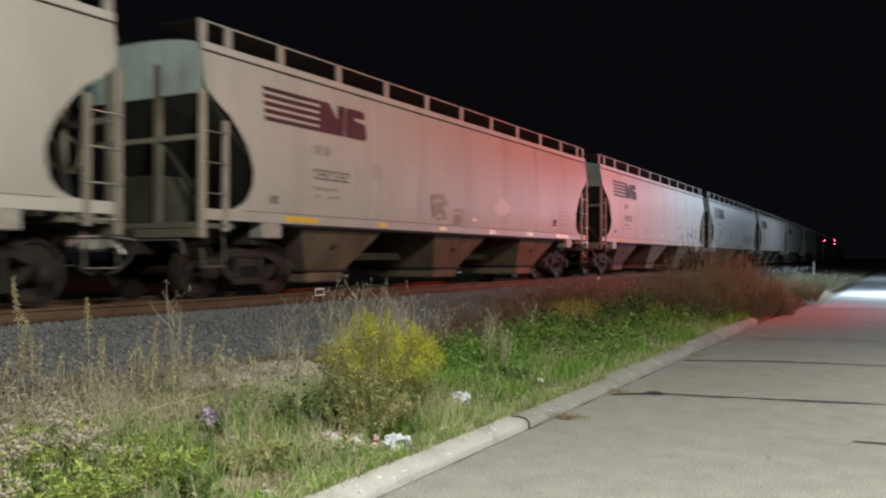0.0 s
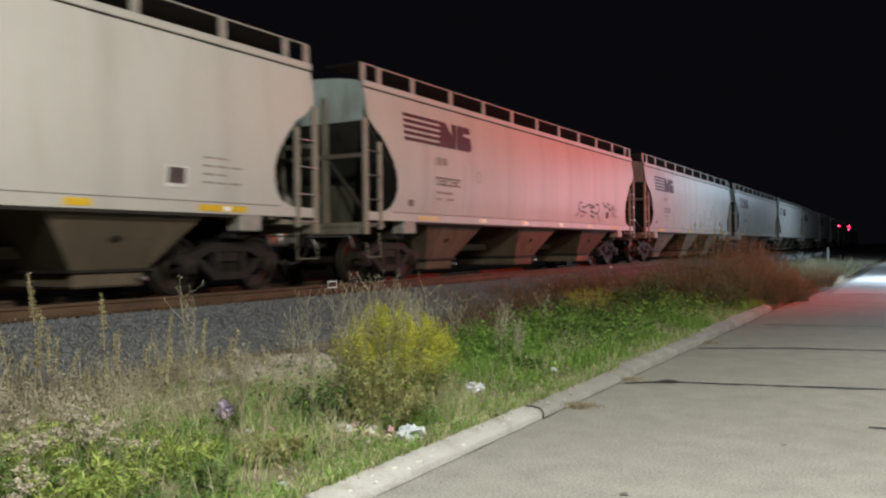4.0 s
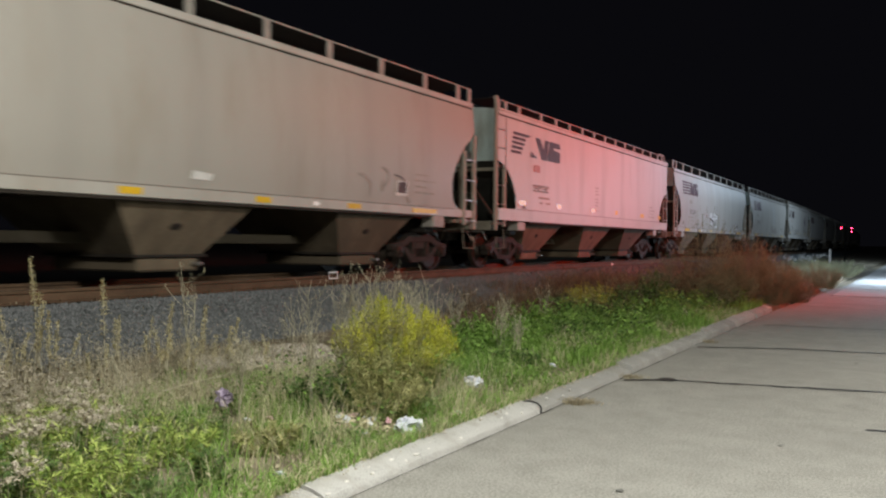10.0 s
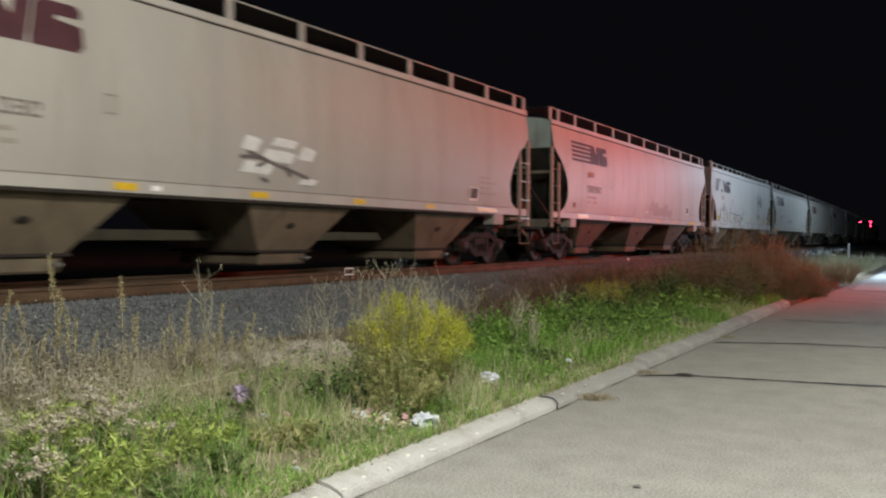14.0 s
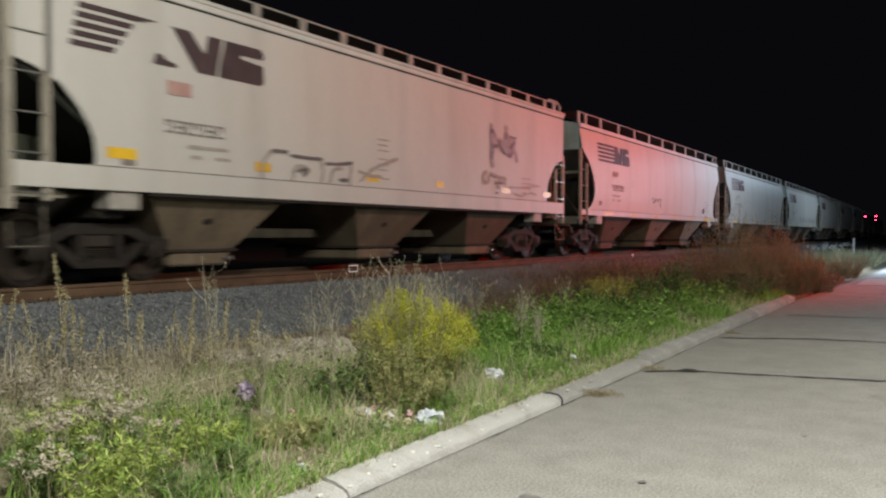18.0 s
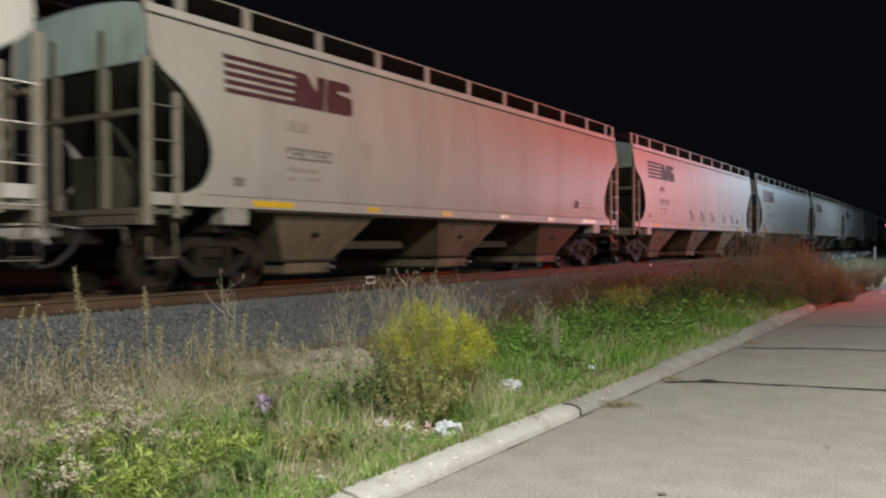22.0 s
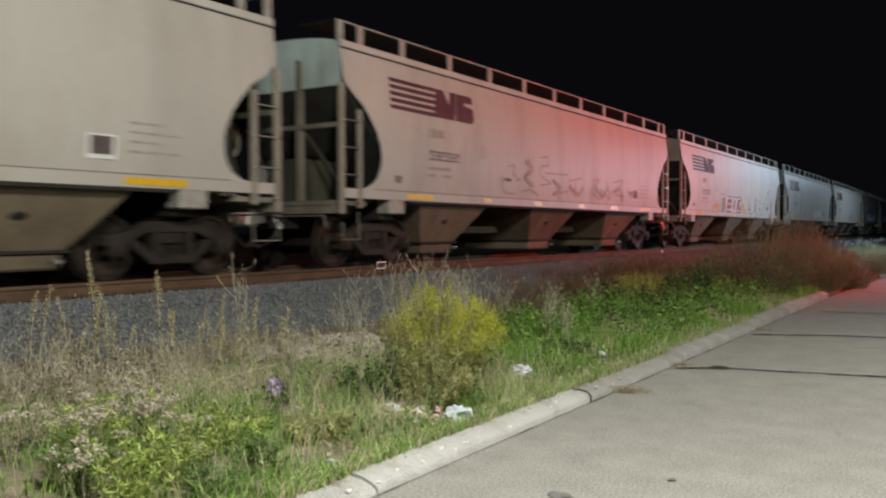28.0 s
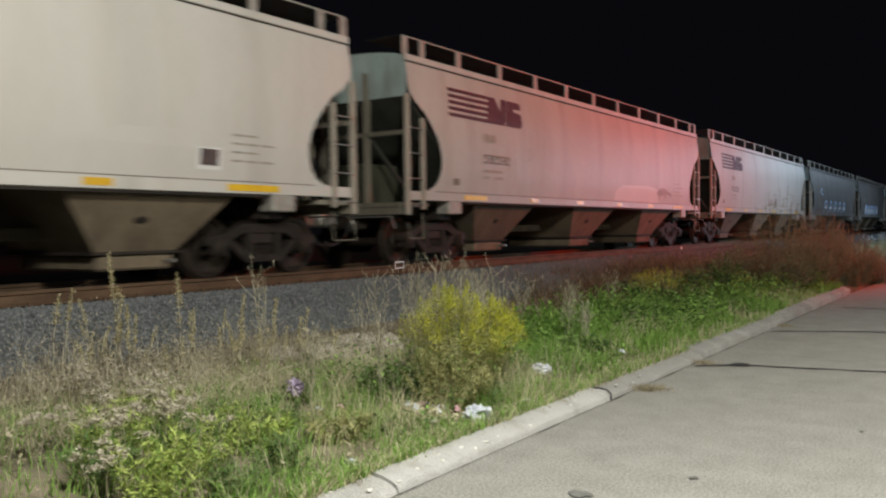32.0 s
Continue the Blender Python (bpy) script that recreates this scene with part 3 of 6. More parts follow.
def kerb():
    thing = tagged(empty("kerb", (-3.2, 0, 0)), "worn pale concrete kerb with open joints", "kerb", kind="structure")
    joints = [-8, -5, -2, 1.0, 4.0, 7.26, 10.1, 11.9, 14.6, 16.9, 19.2, 21.4]
    rng = random.Random(8)
    flush = [(0.135, -0.07), (0.134, 0.014), (0.122, 0.042), (0.090, 0.062), (0.02, 0.081), (-0.075, 0.095), (-0.082, -0.07)]
    for a, b in zip(joints, joints[1:]):
        bm = bmesh.new()
        n = int((b - a) / 0.10)
        # the older stones further on stand higher and are broader
        outline = [(x - 0.07 if x < 0 and 10 < a < 14 else x, z * 1.4 if a > 9 and z > 0 else z) if x < 0.1 or a < 9 else (x - 0.02, min(z, 0.05) * 1.9 if z > 0 else z) for x, z in flush]
        rings = []
        for i in range(n + 1):
            y = a + 0.012 + (b - a - 0.024) * i / n
            rings.append([bm.verts.new((x + (0.009 * noise.noise((y * 3.1, z * 9, 1)) + rng.uniform(-0.004, 0.004) if z > 0 else 0), y, z + (0.008 * noise.noise((y * 2.3, x * 6, 7)) + rng.uniform(-0.005, 0.003) if z > 0.03 else 0))) for x, z in outline])
        for p, q in zip(rings, rings[1:]):
            for k in range(len(outline) - 1):
                bm.faces.new((p[k], q[k], q[k + 1], p[k + 1]))
        bm.faces.new(rings[0])
        bm.faces.new(rings[-1][::-1])
        bmesh.ops.recalc_face_normals(bm, faces=bm.faces[:])
        ob = smooth(part("kerb_stone", bm, "kerb", thing), 28)
        ob.location = (rng.uniform(-0.03, 0.03) if a > 9 else rng.uniform(-0.02, 0.012), 0, rng.uniform(-0.012, 0.02) if a > 9 else rng.uniform(-0.015, 0.010))
        ob.rotation_euler = (0, 0, rng.uniform(-0.001, 0.001))
    bm = boxes((0.0, 0.11, 20.9, 21.1, 0.10, 0.125), bevel=0.01)
    part("chip", bm, "chip", thing, "white painted kerb end")
    # pale worn spots where the surface has chipped away
    for x, y, r in ((0.06, 5.12, 0.035), (0.02, 4.86, 0.022), (0.07, 4.55, 0.018), (0.08, 5.75, 0.02), (0.0, 5.42, 0.014), (0.05, 6.55, 0.02), (0.02, 6.72, 0.014), (-0.02, 6.1, 0.016), (0.04, 8.2, 0.02), (0.08, 4.95, 0.016), (0.05, 4.3, 0.02), (0.09, 4.05, 0.018), (0.0, 4.62, 0.015), (0.07, 6.05, 0.016), (0.085, 6.9, 0.018), (0.06, 5.3, 0.015), (-0.03, 5.9, 0.012), (0.03, 7.6, 0.02), (0.08, 7.9, 0.014), (0.06, 3.8, 0.02)):
        bm = bmesh.new()
        bmesh.ops.create_icosphere(bm, subdivisions=1, radius=1.0)
        for v in bm.verts:
            v.co = Vector((x + v.co.x * r * rng.uniform(0.4, 1.1), y + v.co.y * r * rng.uniform(0.7, 1.8), 0.082 - 0.3 * max(x - 0.02, 0) + v.co.z * 0.012))
        part("chip", bm, "chip", thing)
    # strip of joint filler that has worked loose
    part("joint_strip", tube(bmesh.new(), [(-0.07, 7.25, 0.092), (0.0, 7.26, 0.105), (0.08, 7.27, 0.09), (0.122, 7.26, 0.055), (0.128, 7.24, 0.0)], 0.008, 6), "rubber", thing, "loose black joint filler")


ground()
road()
slabs()
kerb()


# ---- track ----
def track():
    ys = [-40 + 2.0 * i for i in range(80)] + [125, 140, 170, 220, 300]
    bed = [(-1.9 - 1.9, 0.30), (-1.85, 0.68), (-1.3, 0.735), (0, 0.74), (1.3, 0.735), (1.62, 0.70), (2.35, 0.45), (3.1, 0.22), (3.35, 0.12)]
    verts = [(TRACK_X + bend(y) + x, y, z + 0.02 * noise.noise((x * 2, y, 0))) for y in ys for x, z in bed]
    n = len(bed)
    faces = [(j * n + i, j * n + i + 1, (j + 1) * n + i + 1, (j + 1) * n + i) for j in range(len(ys) - 1) for i in range(n - 1)]
    ob = tagged(new("ballast_bed", sheet_mesh("ballast_bed", verts, faces, "ballast_bed")), "grey crushed stone ballast bed under the railway", "ballast", kind="structure")
    prof = [(-0.07, 0), (0.07, 0), (0.07, 0.012), (0.012, 0.03), (0.010, 0.125), (0.035, 0.14), (0.036, 0.172), (0.028, 0.18), (-0.028, 0.18), (-0.036, 0.172), (-0.035, 0.14), (-0.010, 0.125), (-0.012, 0.03), (-0.07, 0.012)]
    for side in (-0.755, 0.755):
        verts = [(TRACK_X + bend(y) + side + x, y, RAIL_TOP - 0.18 + z) for y in ys for x, z in prof]
        n = len(prof)
        faces = [(j * n + i, j * n + (i + 1) % n, (j + 1) * n + (i + 1) % n, (j + 1) * n + i) for j in range(len(ys) - 1) for i in range(n)]
        web = [f for i, f in enumerate(faces) if i % n not in (5, 6, 7, 8, 9)]
        head = [f for i, f in enumerate(faces) if i % n in (5, 6, 7, 8, 9)]
        ob = tagged(new("rail", sheet_mesh("rail", verts, web, "rail")), "rust-brown steel rail with a worn bright head", "rail", group="rails of the track")
        mesh = sheet_mesh("rail_head", verts, head, "rail")
        mesh.materials.append(M["rail_head"])
        for p in mesh.polygons:
            if p.index % 5 == 2:
                p.material_index = 1
        again("rail_head", mesh, None, ob)
        for y in (1.5, 13.4, 25.3, 37.2):
            part("joint_bar", boxes((TRACK_X + bend(y) + side + 0.012, TRACK_X + bend(y) + side + 0.04, y - 0.45, y + 0.45, RAIL_TOP - 0.14, RAIL_TOP - 0.055), bevel=0.006), "rail", ob)
    bm = boxes((-1.3, 1.3, -0.11, 0.11, -0.18, 0.0), bevel=0.012)
    mesh = bpy.data.meshes.new("sleeper")
    bm.to_mesh(mesh)
    bm.free()
    plate = bpy.data.meshes.new("tie_plate")
    bm = boxes((0.60, 0.91, -0.1, 0.1, 0.0, 0.018), (0.82, 0.85, -0.06, -0.03, 0.018, 0.06), (0.66, 0.69, 0.03, 0.06, 0.018, 0.06))
    bm.to_mesh(plate)
    bm.free()
    rng = random.Random(3)
    for i in range(110):
        y = -8 + 0.52 * i
        thing = again("sleeper", mesh, "sleeper", None, "", (TRACK_X + bend(y) + rng.uniform(-0.03, 0.03), y, 0.742 + rng.uniform(-0.008, 0.004)), rng.uniform(-0.012, 0.012))
        tagged(thing, "dark weathered timber sleeper bedded in the ballast", "sleeper", group="sleepers of the track")
        again("tie_plate", plate, "rail", thing)
    thing = tagged(empty("track_marker", (-9.45, 28.5, 0.62)), "short white reflector stake beside the rail", "marker")
    part("stake", tube(bmesh.new(), [(0, 0, 0), (0, 0, 0.22)], 0.015), "galvanised", thing)
    part("reflector_cap", boxes((-0.03, 0.03, -0.05, 0.03, 0.22, 0.29), bevel=0.01), "white_post", thing)
    # small white marker frame beside the near rail
    thing = tagged(empty("track_marker", (-9.35, 12.3, 0.70)), "small white metal frame on a short stake by the rail", "marker")
    part("stake", tube(bmesh.new(), [(0, 0, 0), (0, 0, 0.21)], 0.008), "bogie", thing)
    part("marker_frame", boxes((-0.01, 0.01, -0.13, 0.13, 0.315, 0.333), (-0.01, 0.01, -0.13, 0.13, 0.205, 0.223), (-0.004, 0.004, -0.13, -0.124, 0.223, 0.315), (-0.004, 0.004, 0.124, 0.13, 0.223, 0.315)), "white_post", thing)


track()

# ---- train ----
KINDS = {
    # length over the ends, eave, chord height, hole edge as (height, distance from the end), sill bottom and top
    "round": dict(length=16.99, eave=3.74, chord=0.13, sill=(1.22, 1.38), hole=((3.16, 0.03), (2.98, 0.24), (2.82, 0.50), (2.62, 0.70), (2.40, 0.88), (2.2, 0.99), (2.0, 1.05), (1.8, 1.04), (1.62, 0.97), (1.5, 0.86), (1.41, 0.66), (1.38, 0.40)), panel=3.12, roof=0.20),
    "flat": dict(length=15.75, eave=3.79, chord=0.17, sill=(1.21, 1.50), hole=((2.67, 0.03), (2.60, 0.30), (2.45, 0.62), (2.2, 0.86), (2.0, 1.0), (1.84, 1.07), (1.6, 1.10), (1.50, 1.08)), panel=2.67, roof=0.12),
}


def side_x(kind, z):
    if kind == "flat":
        return 1.59
    return float(np.interp(z, (1.22, 1.38, 1.8, 2.4, 3.0, 3.4, 3.74), (1.50, 1.535, 1.585, 1.61, 1.60, 1.565, 1.51)))


def side_sheet(kind, sgn):
    k = KINDS[kind]
    length, hole = k["length"], k["hole"]
    zs = [k["sill"][1]] + sorted(z for z, _ in hole if z > k["sill"][1]) + [3.3, 3.45, 3.6, k["eave"]]
    zs = sorted({round(z, 3) for z in zs})
    hz = sorted(hole)
    seams = 8
    us = sorted({i / seams + d for i in range(seams + 1) for d in (-0.03, -0.004, 0.004, 0.03) if 0 <= i / seams + d <= 1} | {i / seams + 0.5 / seams for i in range(seams)} | {0.0, 1.0})
    verts, faces = [], []
    for z in zs:
        s0 = float(np.interp(z, [a for a, _ in hz], [b for _, b in hz])) if z <= hz[-1][0] else 0.0
        for u in us:
            near = min(abs(u - i / seams) for i in range(seams + 1)) * seams
            inset = 0.010 * math.exp(-(near / 0.12) ** 2) if 0.05 < u < 0.95 else 0
            verts.append((sgn * (side_x(kind, z) - inset), s0 + (length - 2 * s0) * u, z))
    n, m = len(us), len(verts)
    for j in range(len(zs) - 1):
        for i in range(n - 1):
            faces.append((j * n + i, j * n + i + 1, (j + 1) * n + i + 1, (j + 1) * n + i))
    verts += [(x - sgn * 0.02, y, z) for x, y, z in verts]
    faces += [tuple(a + m for a in f[::-1]) for f in faces]
    rim = [j * n for j in range(len(zs))], [j * n + n - 1 for j in range(len(zs))], list(range(n)), list(range((len(zs) - 1) * n, len(zs) * n))
    for r in rim:
        for a, b in zip(r, r[1:]):
            faces.append((a, b, b + m, a + m))
    bm = bmesh.new()
    mesh = bpy.data.meshes.new("t")
    mesh.from_pydata(verts, [], faces)
    bm.from_mesh(mesh)
    bpy.data.meshes.remove(mesh)
    bmesh.ops.recalc_face_normals(bm, faces=bm.faces[:])
    return bm


def decal(kind, outline, lift=0.007):
    """A flat marking on the near side: an outline in (along, height), laid on the curve of the side."""
    bm = bmesh.new()
    bm.faces.new([bm.verts.new((0, y, z)) for y, z in outline])
    for z in [1.5 + 0.15 * i for i in range(16)]:
        bmesh.ops.bisect_plane(bm, geom=bm.verts[:] + bm.edges[:] + bm.faces[:], plane_co=(0, 0, z), plane_no=(0, 0, 1))
    for v in bm.verts:
        v.co.x = side_x(kind, v.co.z) + lift
    bmesh.ops.recalc_face_normals(bm, faces=bm.faces[:])
    if bm.faces[:] and bm.faces[0].normal.x < 0:
        bmesh.ops.reverse_faces(bm, faces=bm.faces[:])
    return bm


def sloped(outline, sgn, y0, y1):
    """An outline in (across, height), pulled along the car."""
    bm = bmesh.new()
    a, b = ([bm.verts.new((sgn * x, y, z)) for x, z in outline] for y in (y0, y1))
    bm.faces.new(a)
    bm.faces.new(b[::-1])
    for i in range(len(a)):
        bm.faces.new((a[i], b[i], b[(i + 1) % len(a)], a[(i + 1) % len(a)]))
    bmesh.ops.recalc_face_normals(bm, faces=bm.faces[:])
    return bm


def hollow(kind, a, b, c, d, i):
    """A bent bar that leaves its middle open, for a stencilled sign that cannot be read."""
    w, h, m = 0.034, 0.03, (c + d) / 2
    ring = [(a, c), (b, c), (b, d), (a, d), (a, m), (a + w, m), (a + w, d - h), (b - w, d - h), (b - w, c + h), (a, c + h)]
    if i % 3 == 1:
        ring = [(a, c), (b, c), (b, d), (a, d), (a, d - h), (b - w, d - h), (b - w, m + h / 2), (a, m + h / 2), (a, m - h / 2), (b - w, m - h / 2), (b - w, c + h), (a, c + h)]
    if i % 3 == 2:
        ring = [(a + b - y, z) for y, z in reversed(ring)]
    return decal(kind, ring)


def rect(a, b, c, d):
    return [(a, c), (b, c), (b, d), (a, d)]


def logo(kind, car):
    if kind == "flat":
        for i in range(5):
            z = 3.48 - 0.118 * i
            part("stripe", decal(kind, [(0.86 - 0.028 * i, z), (1.75 - 0.09 * i + (0.3 if i == 0 else 0), z), (1.71 - 0.09 * i, z - 0.075), (0.842 - 0.028 * i, z - 0.075)]), "emblem_dark", car)
        part("emblem_block", decal(kind, [(2.28, 3.47), (2.60, 3.47), (2.86, 3.20), (2.93, 3.47), (3.20, 3.47), (3.08, 2.92), (2.72, 2.92)]), "emblem_dark", car)
        part("emblem_block", decal(kind, [(2.02, 3.06), (2.12, 3.06), (2.18, 3.0), (2.36, 2.97), (2.36, 2.92), (1.96, 2.92)]), "emblem_dark", car)
        part("emblem_block", decal(kind, [(3.26, 3.47), (3.98, 3.47), (4.06, 3.40), (4.04, 3.32), (3.58, 3.31), (3.56, 3.26), (4.04, 3.22), (4.06, 2.98), (3.98, 2.92), (3.14, 2.92), (3.14, 3.06)]), "emblem_dark", car)
        part("stencil_bar", decal(kind, rect(2.20, 2.62, 2.55, 2.74)), "red_stencil", car)
        return
    for i in range(5):
        z = 3.43 - 0.122 * i
        part("stripe", decal(kind, [(1.27, z), (2.80, z), (2.785, z - 0.072), (1.285, z - 0.072)]), "maroon", car)
    part("emblem_block", decal(kind, [(2.80, 3.43), (3.06, 3.43), (3.27, 3.16), (3.32, 3.43), (3.55, 3.43), (3.44, 2.87), (2.70, 2.87)]), "maroon", car)
    part("emblem_block", decal(kind, [(3.60, 3.43), (4.12, 3.43), (4.18, 3.36), (4.16, 3.28), (3.84, 3.27), (3.82, 3.22), (4.18, 3.18), (4.20, 2.95), (4.12, 2.87), (3.50, 2.87), (3.49, 3.00), (3.56, 3.36)]), "maroon", car)


def bogie(parent, at):
    top = new("bogie")
    top.parent, top.location = parent, at
    for sgn in (-1, 1):
        x0, x1 = sgn * 0.93, sgn * 1.08
        bm = bmesh.new()
        prism(bm, [(-1.12, 0.60), (-0.75, 0.66), (-0.45, 0.80), (0.45, 0.80), (0.75, 0.66), (1.12, 0.60), (1.12, 0.48), (0.72, 0.52), (0.42, 0.66), (-0.42, 0.66), (-0.72, 0.52), (-1.12, 0.48)], x0, x1)
        prism(bm, [(-0.72, 0.53), (-0.60, 0.40), (-0.36, 0.22), (0.36, 0.22), (0.60, 0.40), (0.72, 0.53), (0.60, 0.55), (0.30, 0.33), (-0.30, 0.33), (-0.60, 0.55)], x0, x1)
        prism(bm, [(-0.34, 0.68), (-0.24, 0.68), (-0.24, 0.30), (-0.34, 0.30)], x0, x1)
        prism(bm, [(0.24, 0.68), (0.34, 0.68), (0.34, 0.30), (0.24, 0.30)], x0, x1)
        for y in (-0.89, 0.89):
            prism(bm, [(y - 0.16, 0.58), (y + 0.16, 0.58), (y + 0.14, 0.36), (y + 0.09, 0.33), (y - 0.09, 0.33), (y - 0.14, 0.36)], sgn * 0.90, sgn * 1.10)
        part("side_frame", bm, "bogie", top)
        for y in (-0.13, 0.0, 0.13):
            bm = bmesh.new()
            for i in range(5):
                tube(bm, [(sgn * 1.0, y, 0.335 + 0.03 * i), (sgn * 1.0, y, 0.352 + 0.03 * i)], 0.058, 8)
            part("spring", bm, "bogie", top)
    part("bolster", boxes((-1.06, 1.06, -0.2, 0.2, 0.49, 0.655), (-0.3, 0.3, -0.25, 0.25, 0.655, 0.80), bevel=0.02), "bogie", top)
    for y in (-0.89, 0.89):
        bm = bmesh.new()
        for sgn in (-1, 1):
            lathe(bm, [(sgn * a, r) for a, r in ((0.685, 0.16), (0.685, 0.30), (0.69, 0.485), (0.715, 0.487), (0.722, 0.460), (0.81, 0.450), (0.82, 0.40), (0.775, 0.37), (0.76, 0.20), (0.82, 0.16), (0.83, 0.09))], 28)
            lathe(bm, [(sgn * 1.08, 0.115), (sgn * 1.125, 0.115), (sgn * 1.14, 0.09)], 14)
            for a in (0.3, 2.4, 4.5):
                box(bm, sgn * 1.13, sgn * 1.155, 0.05 * math.cos(a) - 0.016, 0.05 * math.cos(a) + 0.016, 0.05 * math.sin(a) - 0.016, 0.05 * math.sin(a) + 0.016)
        lathe(bm, [(-1.1, 0.075), (-0.6, 0.085), (0.6, 0.085), (1.1, 0.075)], 12)
        wheels = smooth(part("wheelset", bm, "wheel", top), 35)
        wheels.location = (0, y, 0.457)
    return top


def ladder(parent, y0, y1, x, top, bottom, step):
    lad = part("ladder", boxes((x - 0.05, x + 0.02, y0 - 0.06, y0 + 0.06, bottom, top), (x - 0.05, x + 0.02, y1 - 0.05, y1 + 0.05, max(bottom, 1.05), top - 0.4), bevel=0.008), "ladder", parent)
    z = 3.9 if top > 4 else 2.53
    while z > bottom:
        part("rung", tube(bmesh.new(), [(x - 0.01, y0, z), (x + 0.03, y0 + 0.03, z), (x + 0.03, y1 - 0.03, z), (x - 0.01, y1, z)], 0.013, 5), "bright", lad)
        z -= step
    part("rung", tube(bmesh.new(), [(x - 0.01, y0, 0.80), (x + 0.02, y0, 0.52), (x + 0.02, y1 - 0.05, 0.52), (x - 0.01, y1 - 0.05, 0.98)], 0.014, 5), "frame", lad)


def hopper_car(kind, paint, name, label):
    """A covered hopper car; its near side is +x, its front end y = 0 and the rail top z = 0."""
    k = KINDS[kind]
    length, eave, chord, (s0, s1) = k["length"], k["eave"], k["chord"], k["sill"]
    top = eave + chord
    car = tagged(empty(name), label, "freight car", group="hopper cars of the train")
    flip = lambda y, end: length - y if end else y
    for sgn in (1, -1):
        smooth(part("side_sheet", side_sheet(kind, sgn), paint, car), 30)
        x = side_x(kind, 1.38)
        part("side_sill", boxes((sgn * (x - 0.06), sgn * (x + 0.025), 0.02, length - 0.02, s0, s1 + 0.006), bevel=0.006), paint, car)
        x = side_x(kind, eave)
        rows = [(sgn * (x - 0.06), sgn * (x + 0.03), 0, length, eave + 0.012, top)]
        if kind == "flat":
            rows.append((sgn * (x - 0.06), sgn * (x + 0.055), 0, length, eave + 0.10, top - 0.02))
        part("top_chord", boxes(*rows, bevel=0.012), paint, car)
        xl = side_x(kind, 1.38)
        part("sill_seam", boxes((sgn * (xl - 0.02), sgn * (xl + 0.0275), 0.9, length - 0.9, s1 + 0.004, s1 + 0.018)), "stencil", car)
        part("sill_flange", boxes((sgn * (xl - 0.12), sgn * (xl + 0.022), 1.9, length - 1.9, s0 - 0.045, s0 - 0.004)), "bogie", car)
        # dark strip in place of the thin shadow below the top chord
        part("gutter_seam", boxes((sgn * (x - 0.05), sgn * (x + 0.012), 0.02, length - 0.02, eave - 0.012, eave + 0.012)), "bogie", car)
        # roof walk on posts along the edge
        # deck takes the dark bogie colour for the shade on its underside
        part("roof_walk", sloped([(0.62, 4.204), (1.42, 4.204), (1.42, 4.216), (0.62, 4.216)], sgn, 0.0, length), "bogie", car)
        part("walk_edge", sloped([(1.424, 4.192), (1.46, 4.192), (1.46, 4.216), (1.424, 4.216)], sgn, 0.0, length), "walkway", car)
        post = [0.06, 0.6] + [1.85 + 1.637 * i for i in range(9)] + [length - 0.6, length - 0.06]
        if kind == "flat":
            post = [0.28, 0.69, 1.51] + [2.97 + 1.08 * i for i in range(11)] + [length - 0.95, length - 0.35]
        for y in post:
            part("walk_post", boxes((sgn * 1.44, sgn * 1.475, y - 0.075, y + 0.075, top - 0.03, 4.192)), "walkway", car)
    # roof and hatch trough
    bm = bmesh.new()
    xs = [-1.45 + 2.9 * i / 16 for i in range(17)]
    prism_rows = [(x, top - 0.02 + k["roof"] * (1 - (x / 1.45) ** 2) ** 0.7 * 0.8) for x in xs]
    lo = [bm.verts.new((x, 0.03, z)) for x, z in prism_rows]
    hi = [bm.verts.new((x, length - 0.03, z)) for x, z in prism_rows]
    for i in range(16):
        bm.faces.new((lo[i], lo[i + 1], hi[i + 1], hi[i]))
    bmesh.ops.solidify(bm, geom=bm.faces[:], thickness=0.02)
    part("roof", bm, paint, car)
    part("hatch_cover", boxes((-0.32, 0.32, 0.9, length - 0.9, top + 0.08, top + 0.24), bevel=0.03), "walkway", car)
    for i in range(7):
        y = 1.6 + (length - 3.2) * i / 6
        part("hatch_clamp", boxes((-0.36, 0.36, y - 0.04, y + 0.04, top + 0.22, top + 0.27)), "frame", car)
    if kind == "flat":
        for sgn in (1, -1):
            part("end_rail", tube(bmesh.new(), [(sgn * 1.45, length - 0.7, 4.25), (sgn * 1.45, length - 0.1, 4.25), (sgn * 1.45, length + 0.05, 4.18), (sgn * 1.45, length + 0.06, 3.85)], 0.03, 6), "walkway", car)
    # ends
    for end in (0, 1):
        d = -1 if end else 1
        yy = lambda a, b: (min(flip(a, end), flip(b, end)), max(flip(a, end), flip(b, end)))
        bm = bmesh.new()
        xs = [-1.49 + 2.98 * i / 12 for i in range(13)]
        y = flip(0.035, end)
        low = [bm.verts.new((x, y, k["panel"])) for x in xs]
        high = [bm.verts.new((x, y, top - 0.02 + k["roof"] * (1 - (min(abs(x), 1.45) / 1.45) ** 2) ** 0.7 * 0.8)) for x in xs]
        for i in range(12):
            bm.faces.new((low[i], low[i + 1], high[i + 1], high[i]))
        bmesh.ops.solidify(bm, geom=bm.faces[:], thickness=0.025)
        part("end_sheet", bm, "end", car, "end sheet with cool grey-green light put into its colour")
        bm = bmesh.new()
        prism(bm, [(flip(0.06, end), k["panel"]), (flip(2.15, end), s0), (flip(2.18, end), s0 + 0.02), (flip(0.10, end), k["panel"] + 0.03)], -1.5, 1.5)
        part("slope_sheet", bm, "slope", car, "sloped end sheet, colour darkened for the shade of the recess")
